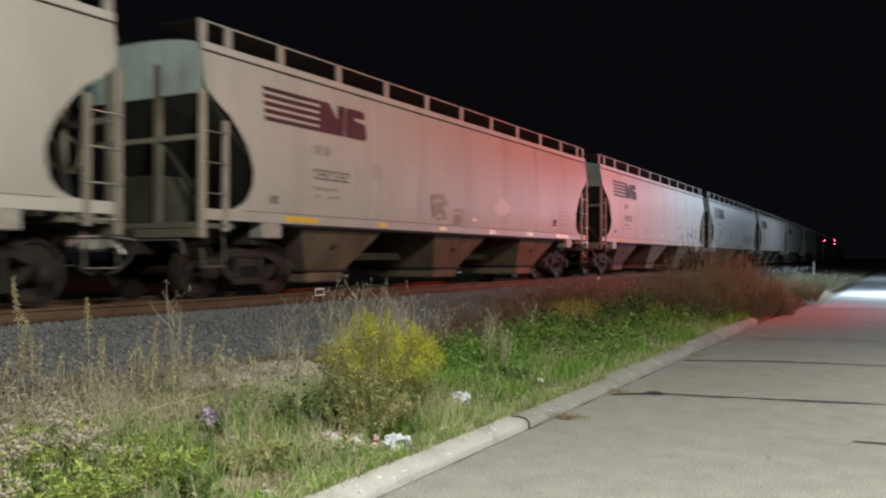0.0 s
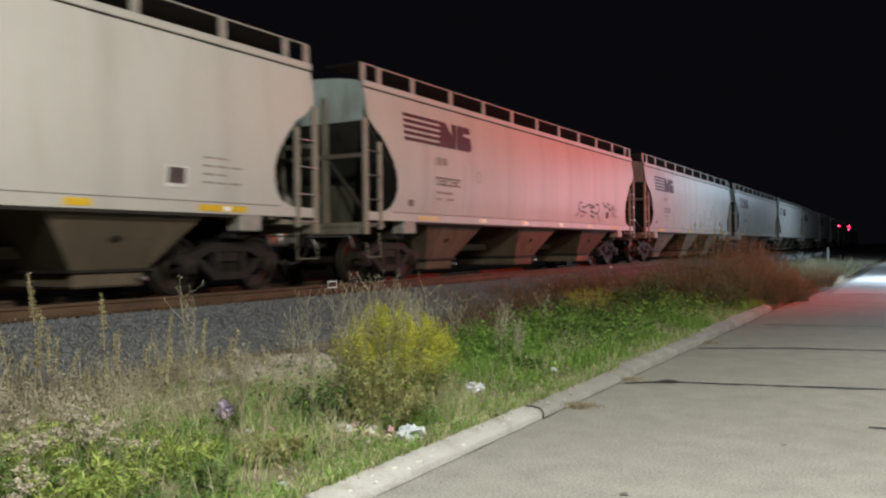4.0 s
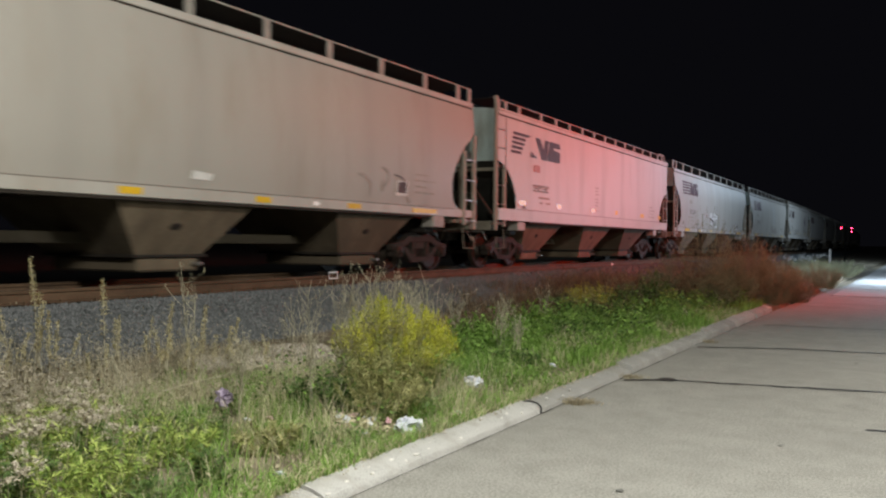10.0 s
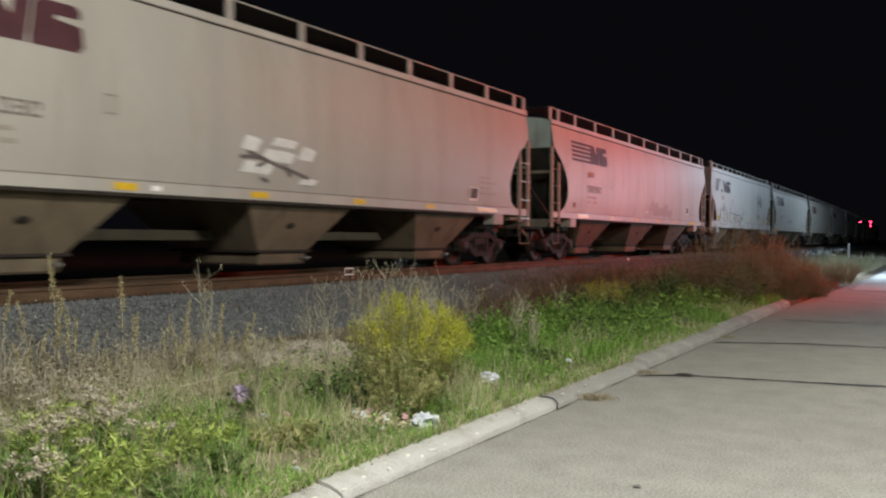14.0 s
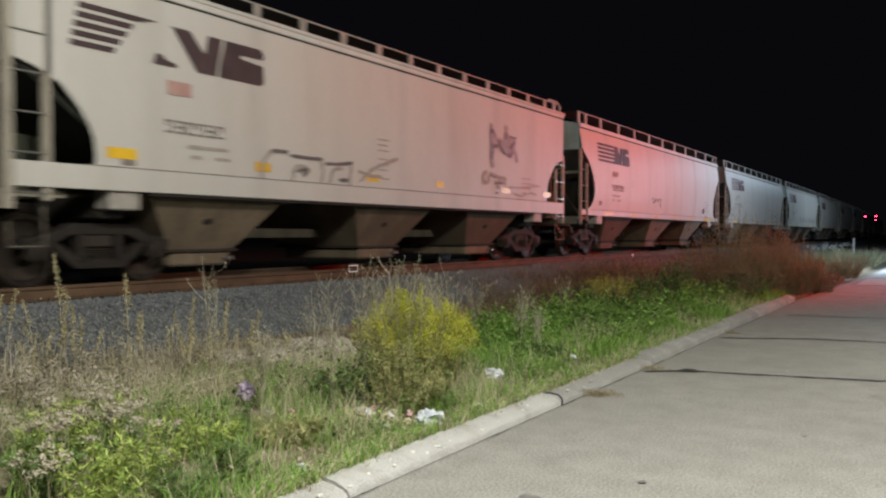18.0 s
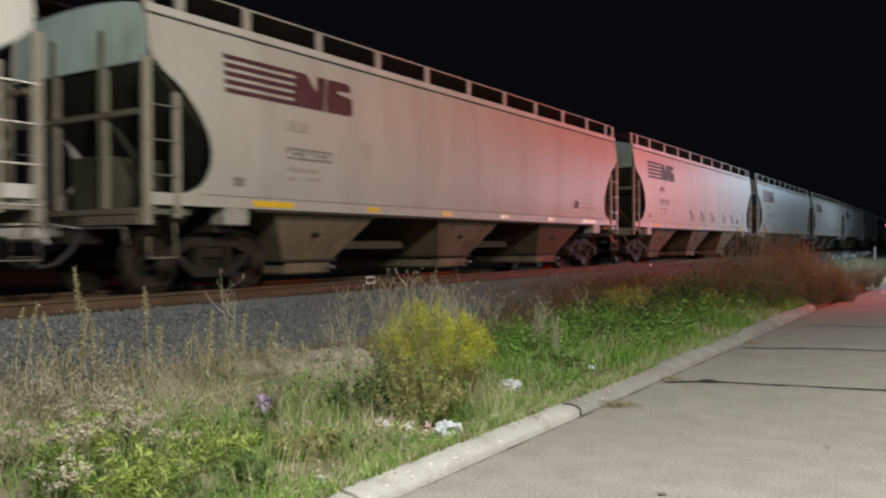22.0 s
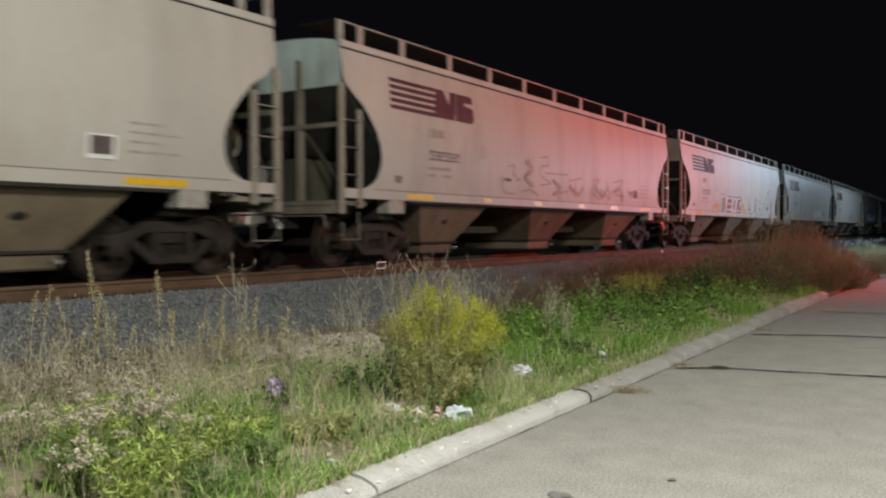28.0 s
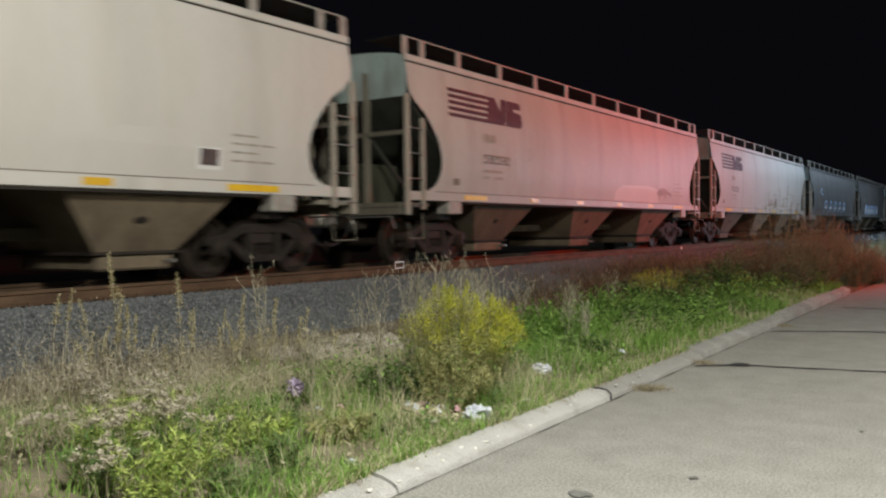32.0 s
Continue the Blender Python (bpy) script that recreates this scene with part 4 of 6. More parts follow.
        for x in (-0.55, 0.55):
            part("end_post", boxes((x - 0.06, x + 0.06, *yy(0.02, 0.10), 1.18, k["panel"] + 0.5)), "frame", car)
            # brace shares the slope sheet's colour, darkened for the recess shade
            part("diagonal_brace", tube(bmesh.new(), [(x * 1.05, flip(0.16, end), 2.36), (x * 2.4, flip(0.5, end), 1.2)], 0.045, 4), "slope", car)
        part("cross_brace", boxes((-1.5, 1.5, *yy(0.0, 0.06), 2.42, 2.50)), "frame", car)
        part("sill_housing", boxes((-0.42, 0.42, *yy(0.2, 1.2), 1.18, 1.95), bevel=0.03), "olive_panel", car)
        part("end_platform", boxes((-1.45, 1.45, *yy(-0.12, 0.75), 1.10, 1.18), (-1.45, 1.45, *yy(-0.10, -0.03), 0.96, 1.16)), "frame", car)
        part("end_beam", boxes((-0.22, 0.22, *yy(-0.30, 2.3), 0.70, 1.08), bevel=0.02), "bogie", car)
        for sgn in (1, -1):
            ladder(car, flip(-0.03, end), flip(0.45, end), sgn * 1.57, 4.24 if kind == "flat" and not end else 3.14 if kind == "round" else 2.8, 0.95, 0.46)
            part("jack_bracket", boxes((sgn * 1.25, sgn * 1.55, *yy(1.32, 1.79), 0.97, s0 + 0.05), bevel=0.02), "walkway", car)
            part("body_bolster", boxes((sgn * 0.2, sgn * 1.3, *yy(1.35, 1.72), 0.86, 1.15), bevel=0.02), "bogie", car)
        # coupler, hose and lifting rod
        bm = bmesh.new()
        box(bm, -0.08, 0.08, *yy(-0.56, -0.2), 0.80, 0.96, bevel=0.02)
        box(bm, -0.17, 0.12, *yy(-0.78, -0.5), 0.74, 1.02, bevel=0.04)
        part("coupler", bm, "bright", car, "worn bare steel coupler")
        part("air_hose", tube(bmesh.new(), [(0.3, flip(-0.15, end), 0.85), (0.32, flip(-0.3, end), 0.62), (0.30, flip(-0.5, end), 0.45), (0.24, flip(-0.68, end), 0.40), (0.2, flip(-0.78, end), 0.48)], 0.028, 6), "rubber", car)
        part("uncoupling_rod", tube(bmesh.new(), [(0.12, flip(-0.5, end), 0.98), (0.35, flip(-0.2, end), 0.92), (1.3, flip(-0.2, end), 0.92), (1.42, flip(-0.24, end), 0.70)], 0.014, 5), "bright", car)
        bogie(car, (0, flip(1.53, end), 0))
    # brake wheel and its housing on the far end
    part("brake_wheel", lathe(bmesh.new(), [(-0.02, 0.24), (0.02, 0.24), (0.02, 0.28), (-0.02, 0.28)], 16), "frame", car).location = (0.3, length + 0.16, 2.1)
    part("brake_housing", boxes((-0.05, 0.25, length + 0.02, length + 0.14, 1.9, 2.25), bevel=0.02), "frame", car)
    part("centre_sill", boxes((-0.22, 0.22, 2.0, length - 2.0, 0.60, 0.76), bevel=0.01), "frame", car)
    # three hoppers with outlet gates
    for c in (3.35 if kind == "flat" else 3.74, length / 2, length - 3.74):
        bm = bmesh.new()
        a = [bm.verts.new((x, c + y, s0 + 0.03)) for x, y in ((-1.47, -1.36), (1.47, -1.36), (1.47, 1.36), (-1.47, 1.36))]
        b = [bm.verts.new((x, c + y, 0.43)) for x, y in ((-0.98, -0.62), (0.98, -0.62), (0.98, 0.62), (-0.98, 0.62))]
        for i in range(4):
            bm.faces.new((a[i], a[(i + 1) % 4], b[(i + 1) % 4], b[i]))
        bm.faces.new(b)
        bm.faces.new(a[::-1])
        bmesh.ops.recalc_face_normals(bm, faces=bm.faces[:])
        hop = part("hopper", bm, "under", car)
        part("outlet_flange", boxes((-1.03, 1.03, c - 0.68, c + 0.68, 0.40, 0.44)), "bogie", hop)
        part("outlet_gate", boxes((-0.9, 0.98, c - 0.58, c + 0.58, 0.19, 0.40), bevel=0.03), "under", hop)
        part("gate_shaft", tube(bmesh.new(), [(-1.15, c + 0.45, 0.30), (1.15, c + 0.45, 0.30)], 0.03, 6), "bright", hop)
        bm = bmesh.new()
        bmesh.ops.create_icosphere(bm, subdivisions=2, radius=1.0)
        for v in bm.verts:
            v.co = Vector((1.195 + v.co.x * 0.03 + v.co.z * 0.07, c - 0.1 + v.co.y * 0.13, 0.82 + v.co.z * 0.08))
        smooth(part("vibrator_pad", bm, "bogie", hop, "dark round vibrator pad"))
    # markings
    x = side_x(kind, 1.38) + 0.029
    zs = (s0 + 0.035, s1 - 0.03) if kind == "round" else (1.62, 1.76)
    tags = ((1.86, 2.74), (4.66, 5.02), (7.12, 7.5), (9.7, 10.05), (12.12, 12.52), (length - 2.66, length - 1.68))
    if kind == "flat":
        tags = ((1.24, 1.70), (3.86, 4.2), (6.7, 7.1), (9.1, 9.4), (12.05, 12.5), (14.4, 14.85))
    for a, b in tags:
        if kind == "round":
            part("reflector", boxes((x - 0.004, x + 0.003, a, b, *zs)), "yellow", car)
        else:
            part("reflector", decal(kind, rect(a, b, *zs), 0.008), "yellow", car)
    logo(kind, car)
    if kind == "round":
        part("stencil_bar", decal(kind, rect(2.58, 2.78, 2.47, 2.63)), "pale_stencil", car)
        part("stencil_bar", decal(kind, rect(2.84, 3.04, 2.47, 2.63)), "pale_stencil", car)
    for i in range(6):
        a = (2.56 if kind == "round" else 2.15) + 0.185 * i
        part("stencil_bar", hollow(kind, a, a + 0.15, 2.03, 2.21, i), "stencil", car)
    for z, a, b in ((1.88, 2.56, 3.3), (1.74, 2.6, 2.8), (1.74, 3.05, 3.35)):
        part("stencil_bar", decal(kind, rect(a, b, z - 0.03, z + 0.02)), "pale_stencil", car)
    for i in range(4):
        z = 2.02 - 0.12 * i
        for a, e in ((2.6, 2.38), (2.33, 2.12), (2.06, 1.9 - 0.1 * (i % 2)))[: 3 if i % 2 else 2]:
            part("stencil_bar", decal(kind, rect(length - a, length - e, z, z + 0.03)), "pale_stencil", car)
    part("data_plate", decal(kind, rect(1.46, 1.68, 1.54, 1.67)), "stencil", car)
    if kind == "round":
        part("weld_line", decal(kind, rect(3.86, 3.875, 1.56, 2.55)), "pale_stencil", car)
        part("weld_line", decal(kind, rect(2.47, 2.483, 1.56, 2.60)), "pale_stencil", car)
        for a, b_ in (((4.48, 4.67), (2.43, 2.445)), ((4.48, 4.67), (2.20, 2.215)), ((4.48, 4.50), (2.215, 2.43)), ((4.65, 4.67), (2.215, 2.43))):
            part("marking_line", decal(kind, rect(*a, *b_)), "pale_stencil", car)
    else:
        for i in range(7):
            part("stencil_bar", decal(kind, rect(7.05, 7.42 - 0.05 * (i % 2), 2.40 - 0.10 * i - 0.06 * (i // 3), 2.425 - 0.10 * i - 0.06 * (i // 3))), "pale_stencil", car)
    bpy.context.view_layer.update()
    return car


def ribbon(car, kind, knots, mat, width, rng, layer=0):
    """One sprayed stroke: a smooth band through a few corners, laid on the near side."""
    bm = bmesh.new()
    pts = []
    for j in range(len(knots) - 1):
        p0, p1, p2, p3 = knots[max(j - 1, 0)], knots[j], knots[j + 1], knots[min(j + 2, len(knots) - 1)]
        for q in range(6):
            f = q / 6
            pts.append(tuple(0.5 * (2 * p1[d] + (p2[d] - p0[d]) * f + (2 * p0[d] - 5 * p1[d] + 4 * p2[d] - p3[d]) * f * f + (3 * p1[d] - p0[d] - 3 * p2[d] + p3[d]) * f ** 3) for d in (0, 1)))
    pts.append(knots[-1])
    rows = []
    last = len(pts) - 1
    for j, p in enumerate(pts):
        q, r = pts[min(j + 1, last)], pts[max(j - 1, 0)]
        dy, dz = q[0] - r[0], q[1] - r[1]
        d = math.hypot(dy, dz) or 1
        e0 = width / 2 * rng.uniform(0.75, 1.15) * (0.6 if j in (0, last) else 1)
        rows.append([bm.verts.new((side_x(kind, p[1] + e * dy / d) + 0.009 + 0.0006 * layer, p[0] - e * dz / d, p[1] + e * dy / d)) for e in (-e0, e0)])
    for m, n in zip(rows, rows[1:]):
        bm.faces.new((m[0], n[0], n[1], m[1]))
    part("graffiti_stroke", bm, mat, car)


def drawn(car, kind, mat, width, *lines, layer=0):
    rng = random.Random(len(lines) * 7 + int(lines[0][0][0] * 10))
    for i, line in enumerate(lines):
        ribbon(car, kind, line, mat, width, rng, layer + i)


def sprayed_block(car, kind, outline, mat, layer):
    part("graffiti_block", decal(kind, outline, 0.009 + 0.0012 * layer), mat, car)


def graffiti(car, kind, s0, s1, z0, z1, mat, seed, strokes=7, width=0.07, letters=True):
    """Loose looping sprayed strokes laid on the near side."""
    rng = random.Random(seed)
    for i in range(strokes):
        c = s0 + (s1 - s0) * (i + 0.5) / strokes if letters else rng.uniform(s0, s1)
        w, h = (s1 - s0) / strokes * rng.uniform(0.45, 0.75), (z1 - z0) / 2 * rng.uniform(0.75, 1.0)
        # a few corners, joined by a smooth line
        knots = [(c + w * rng.uniform(-1, 1), (z0 + z1) / 2 + h * s * rng.uniform(0.5, 1.0)) for s in rng.choice(((-1, 1, -1, 1), (1, -1, 0.2, -1), (-1, 1, 0, -1, -0.6), (1, 1, -1, -1, 0.3)))]
        ribbon(car, kind, knots, mat, width, rng, i)


def marked_square(car, kind, s, z):
    plate = part("data_square", decal(kind, rect(s - 0.20, s + 0.20, z - 0.15, z + 0.15), 0.008), "dull_white", car, "white-framed data square")
    part("data_panel", decal(kind, rect(s - 0.155, s + 0.155, z - 0.095, z + 0.128), 0.011), "black", plate)


CARS = []


def train():
    plain = hopper_car("round", "paint", "hopper_car", "dusty cream covered hopper car with maroon emblem and stripes")
    clean = hopper_car("round", "paint_clean", "hopper_car", "clean cream covered hopper car with maroon emblem and stripes")
    flat = hopper_car("flat", "paint_b", "hopper_car", "pale flat-sided covered hopper car with split maroon emblem")
    dark = hopper_car("round", "paint_dark", "hopper_car", "dark grey covered hopper car with pale blue graffiti")
    for ob in [o for o in dark.children if o.name.split(".")[0] in ("stripe", "emblem_block", "reflector")]:
        bpy.data.objects.remove(ob)
    start = 9.05 - 18.56
    sequence = ["round", "round", "clean", "clean", "round", "round"] + ["flat"] + ["round"] * 2 + ["flat", "clean", "round", "clean", "round", "round", "clean", "round", "round"] + ["dark"] * 4
    used = {"round": plain, "clean": clean, "flat": flat, "dark": dark}
    seen = set()
    for kind in sequence:
        ob = used[kind] if kind not in seen else copy_thing(used[kind], Matrix())
        seen.add(kind)
        shape = "flat" if kind == "flat" else "round"
        if shape == "flat":
            start -= 0.36
        CARS.append((ob, start, shape))
        start += KINDS[shape]["length"] + (1.37 if shape == "flat" else 1.57)
    c = [x[0] for x in CARS]
    # what sets one car apart from the next
    for i, s in ((11, 9.7), (2, 14.89), (14, 12.03), (7, 5.33), (5, 11.2)):
        x = side_x("round", 1.38) + 0.029
        part("reflector", boxes((x - 0.004, x + 0.007, s - 0.07, s + 0.07, 1.265, 1.335)), "white_tape", c[i], "small white reflector")
    for i, s, z in ((0, 13.9, 1.75), (1, 14.12, 1.67), (2, 13.9, 1.72), (3, 13.95, 1.68), (7, 14.15, 1.64), (4, 13.9, 1.72), (5, 13.9, 1.72), (8, 13.9, 1.78), (11, 13.9, 1.72), (10, 14.2, 1.64), (12, 14.04, 1.65), (13, 14.0, 1.70), (14, 13.9, 1.72), (15, 14.0, 1.68)):
        marked_square(c[i], "round", s, z)
    # smudged grey tags and a round pale smear
    drawn(c[1], "round", "spray_grey", 0.13, [(6.72, 1.96), (7.0, 2.0), (7.3, 2.0)], [(6.8, 1.8), (7.1, 1.8), (7.48, 1.9)], [(6.9, 1.62), (7.2, 1.7), (7.45, 1.56)], [(6.85, 1.78), (6.95, 1.56)], [(7.8, 1.5), (8.0, 1.6), (8.2, 1.48)])
    drawn(c[1], "round", "spray_grey", 0.05, [(6.75, 1.98), (6.78, 1.8), (6.9, 1.6)], [(6.85, 1.83), (7.5, 1.95)], [(7.0, 1.52), (7.5, 1.53)], [(7.8, 1.73), (8.24, 1.75), (8.2, 1.6), (7.85, 1.44), (8.2, 1.44)], layer=6)
    sprayed_block(c[1], "round", [(9.9, 1.82), (10.2, 1.72), (10.6, 1.74), (10.92, 1.9), (10.85, 2.04), (10.6, 2.08), (10.4, 2.2), (10.15, 2.1), (9.95, 2.0)], "paint_patch", 0)
    sprayed_block(c[1], "round", [(8.75, 1.54), (9.02, 1.53), (9.03, 1.59), (8.76, 1.6)], "spray_white", 0)
    # looping dark scrawl, two tags wide
    drawn(c[3], "round", "spray_dark", 0.06, [(11.55, 2.02), (11.3, 2.0), (11.26, 1.82), (11.5, 1.76), (12.0, 1.71)], [(11.5, 1.88), (11.8, 1.90), (12.15, 1.98), (12.7, 1.92), (12.2, 1.89)], [(12.75, 2.0), (13.0, 2.02), (13.12, 1.9), (12.95, 1.72), (12.3, 1.80)], [(12.3, 1.65), (12.7, 1.6)], [(13.5, 2.13), (13.6, 2.0), (13.95, 1.96)], [(13.85, 2.1), (14.05, 2.07), (14.2, 1.98)], [(14.0, 1.94), (14.25, 1.87), (14.55, 1.98), (14.78, 1.6)])
    drawn(c[3], "round", "spray_faint", 0.1, [(13.0, 1.68), (13.3, 1.45)], [(11.0, 1.58), (11.3, 1.72)], [(14.4, 2.0), (14.5, 1.7), (14.7, 1.85)], layer=8)
    drawn(c[3], "round", "spray_lilac", 0.07, [(13.8, 2.02), (13.95, 2.06)], [(11.4, 1.6), (11.75, 1.62)], layer=11)
    sprayed_block(c[2], "round", [(8.2, 1.56), (8.5, 1.55), (8.54, 1.62), (8.24, 1.64)], "dull_white", 0)
    drawn(c[2], "round", "spray_lilac", 0.05, [(5.62, 1.74), (5.95, 1.72)], [(5.7, 1.6), (5.95, 1.62)])
    drawn(c[5], "round", "spray_grey", 0.05, [(12.4, 1.9), (12.6, 1.88), (12.8, 1.72), (12.78, 1.5)], [(13.15, 2.08), (13.35, 2.02), (13.4, 1.86), (13.2, 1.7)], [(13.2, 1.85), (13.2, 1.62)], [(14.1, 1.56), (14.25, 1.44)])
    drawn(c[5], "round", "spray_dark", 0.04, [(13.6, 1.97), (13.85, 1.93), (14.0, 1.84)], layer=4)
    sprayed_block(c[5], "round", [(8.35, 1.53), (8.74, 1.52), (8.78, 1.62), (8.4, 1.65)], "dull_white", 0)
    # torn white patch with a dark scrawl across it
    for a, e, z, h in ((6.85, 7.3, 2.08, 0.2), (7.5, 8.15, 2.15, 0.12), (8.15, 8.6, 2.02, 0.2), (6.85, 7.6, 1.72, 0.16), (8.2, 8.7, 1.57, 0.1), (7.3, 8.1, 1.93, 0.16)):
        sprayed_block(c[7], "round", [(a, z - h / 2), (e - 0.1, z - 0.6 * h), (e, z + h / 3), (e - 0.15, z + h / 2), (a + 0.12, z + 0.6 * h)], "dull_white", 0)
    drawn(c[7], "round", "spray_dark", 0.06, [(6.85, 1.86), (7.3, 1.88), (7.6, 1.80), (8.1, 1.70), (8.45, 1.62)], [(7.3, 1.57), (7.5, 1.52)], [(7.0, 1.95), (7.4, 1.84), (7.2, 1.74)], [(7.8, 1.82), (8.0, 1.62)], layer=4)
    # outlined pale letters, a red and violet figure and a grey tag below it
    drawn(c[9], "flat", "spray_grey", 0.07, [(4.5, 1.97), (4.25, 1.95), (4.06, 1.8), (4.0, 1.58), (4.2, 1.35)], [(5.4, 1.9), (5.46, 1.7), (5.4, 1.45)], [(6.26, 1.9), (6.2, 1.58), (6.3, 1.4)], [(4.7, 1.5), (4.8, 1.75), (5.1, 1.72), (4.95, 1.6)], [(5.6, 1.45), (5.75, 1.75), (6.0, 1.8)], [(6.45, 1.79), (6.8, 1.72), (7.15, 1.73)], [(6.5, 1.6), (6.9, 1.85), (7.7, 2.1)])
    drawn(c[9], "flat", "spray_dark", 0.06, [(4.2, 1.96), (4.6, 1.97)], [(4.66, 1.92), (5.1, 1.91), (5.46, 1.92)], [(5.52, 1.85), (5.9, 1.87), (6.28, 1.92)], [(4.82, 1.68), (5.06, 1.72), (4.95, 1.62)], [(5.9, 1.60), (6.15, 1.60)], layer=7)
    sprayed_block(c[9], "flat", [(11.44, 3.0), (11.62, 3.04), (11.72, 2.9), (11.98, 2.92), (12.12, 2.86), (12.2, 3.1), (12.36, 3.14), (12.42, 2.98), (12.72, 2.98), (12.8, 2.84), (12.62, 2.62), (12.36, 2.52), (12.1, 2.56), (11.9, 2.66), (11.66, 2.66), (11.46, 2.76)], "spray_lilac", 0)
    drawn(c[9], "flat", "spray_lilac", 0.17, [(12.6, 2.75), (12.78, 2.6), (12.86, 2.4)], [(11.56, 2.7), (11.54, 2.45), (11.62, 2.2)], [(11.5, 3.08), (11.56, 3.2)], [(12.26, 3.1), (12.3, 3.24)])
    drawn(c[9], "flat", "spray_violet", 0.1, [(11.45, 3.0), (11.62, 3.04), (11.74, 2.9)], [(11.5, 2.78), (11.6, 2.62), (11.54, 2.4)], [(12.5, 2.72), (12.66, 2.84), (12.76, 2.92)], [(12.3, 2.56), (12.52, 2.54), (12.6, 2.66)], [(12.22, 2.9), (12.3, 3.06)], layer=5)
    drawn(c[9], "flat", "spray_dark", 0.08, [(11.62, 2.7), (11.82, 2.72), (11.98, 2.84)], [(11.84, 2.86), (11.96, 2.72), (12.2, 2.56)], layer=9)
    drawn(c[9], "flat", "spray_dark", 0.045, [(12.45, 3.0), (12.7, 2.98), (12.82, 3.0)], [(12.46, 2.8), (12.6, 2.7)], [(11.44, 3.06), (11.6, 3.06)], layer=12)
    drawn(c[9], "flat", "spray_grey", 0.1, [(11.3, 2.1), (11.14, 1.98), (11.2, 1.84), (11.4, 1.88), (11.36, 2.0)], [(11.42, 2.04), (11.7, 2.02), (11.95, 1.98), (12.2, 1.98), (12.24, 1.88)], [(11.7, 1.86), (12.0, 1.88), (12.26, 1.86)], [(11.75, 1.8), (11.95, 1.74)])
    drawn(c[9], "flat", "spray_dark", 0.035, [(11.45, 2.02), (11.66, 1.98), (11.8, 1.97)], [(11.68, 1.84), (11.9, 1.85), (12.1, 1.86)], [(11.72, 1.62), (11.86, 1.62)], layer=6)
    drawn(c[9], "flat", "spray_smudge", 0.05, [(12.4, 1.78), (13.0, 1.8), (13.5, 1.84), (14.2, 1.9)], [(12.7, 1.66), (13.1, 1.6), (13.4, 1.66)], [(13.6, 1.7), (14.0, 1.66)], layer=10)
    # a small quick scrawl
    drawn(c[10], "round", "spray_dark", 0.045, [(6.7, 1.86), (6.82, 1.96), (6.95, 1.84), (6.8, 1.78), (7.05, 1.84), (7.1, 1.94), (7.2, 1.82)], [(7.2, 1.84), (7.32, 1.94), (7.4, 1.82), (7.5, 1.92), (7.58, 1.8)], [(7.55, 1.94), (7.85, 1.9), (7.7, 1.78), (7.9, 1.62)])
    # five smudged tags in a row
    for i, a in enumerate((6.35, 7.85, 9.4, 11.3, 12.75)):
        mat = "spray_grey" if i < 3 else "spray_faint"
        drawn(c[12], "round", "spray_dark", 0.045, [(a - 0.15, 1.9), (a + 0.1, 1.8), (a + 0.02, 1.66)], layer=6)
        drawn(c[12], "round", mat, 0.10, [(a - 0.2, 1.93), (a + 0.1, 1.82), (a + 0.25, 1.76)], [(a + 0.15, 1.93), (a + 0.05, 1.74), (a, 1.58)])
        drawn(c[12], "round", "spray_faint", 0.16, [(a + 0.05, 1.72), (a + 0.35, 1.72), (a + 0.6, 1.58)], [(a + 0.1, 1.58), (a + 0.45, 1.64)], layer=3)
    # worn outlines of large letters
    drawn(c[14], "round", "spray_grey", 0.035, [(5.7, 2.1), (6.0, 2.13), (5.96, 1.95), (6.28, 1.82), (6.05, 1.8)], [(5.45, 1.9), (5.55, 1.54), (6.1, 1.5)], [(6.4, 1.56), (6.85, 1.61), (7.35, 1.48)], [(7.3, 2.4), (7.68, 2.44), (7.74, 2.24), (7.36, 2.2), (7.36, 1.98), (7.88, 1.82), (7.36, 1.75)], [(7.6, 2.05), (8.9, 2.08)], [(8.95, 1.92), (9.8, 2.05)], [(9.37, 1.97), (9.45, 1.5)], [(8.3, 1.58), (8.95, 1.66)], [(10.5, 2.0), (11.0, 2.06), (10.5, 1.75), (11.1, 1.5)], [(11.4, 2.09), (11.9, 1.54), (11.1, 1.8)], [(11.9, 2.0), (12.8, 2.12), (12.25, 1.73), (13.05, 1.65)], [(13.05, 1.9), (13.8, 1.62)], [(14.35, 1.98), (14.5, 1.72)])
    drawn(c[14], "round", "spray_faint", 0.12, [(6.6, 2.3), (6.9, 2.1), (6.6, 1.9), (7.0, 1.7)], [(8.0, 1.9), (8.5, 1.7), (8.1, 1.55)], [(9.0, 1.8), (9.6, 1.6), (9.9, 1.8)], [(10.7, 1.85), (11.3, 1.6), (11.6, 1.9)], [(12.0, 1.75), (12.6, 1.85), (12.9, 1.5)], [(13.3, 1.75), (14.0, 1.85)])
    drawn(c[14], "round", "spray_dark", 0.07, [(5.55, 1.81), (5.85, 1.79)], layer=14)
    # tall blocky letters, white edges over dark red and grey, with orange fading out at both ends
    big = c[15]
    for a, e, mat in ((5.15, 6.15, "spray_mauve"), (6.3, 7.05, "spray_maroon"), (7.1, 7.75, "spray_mauve"), (7.72, 8.7, "spray_maroon")):
        sprayed_block(big, "round", [(a, 1.40), (e, 1.40), (e - 0.03, 1.9), (e - 0.1, 2.03), (a + 0.06, 2.05), (a + 0.02, 1.8)], mat, 0)
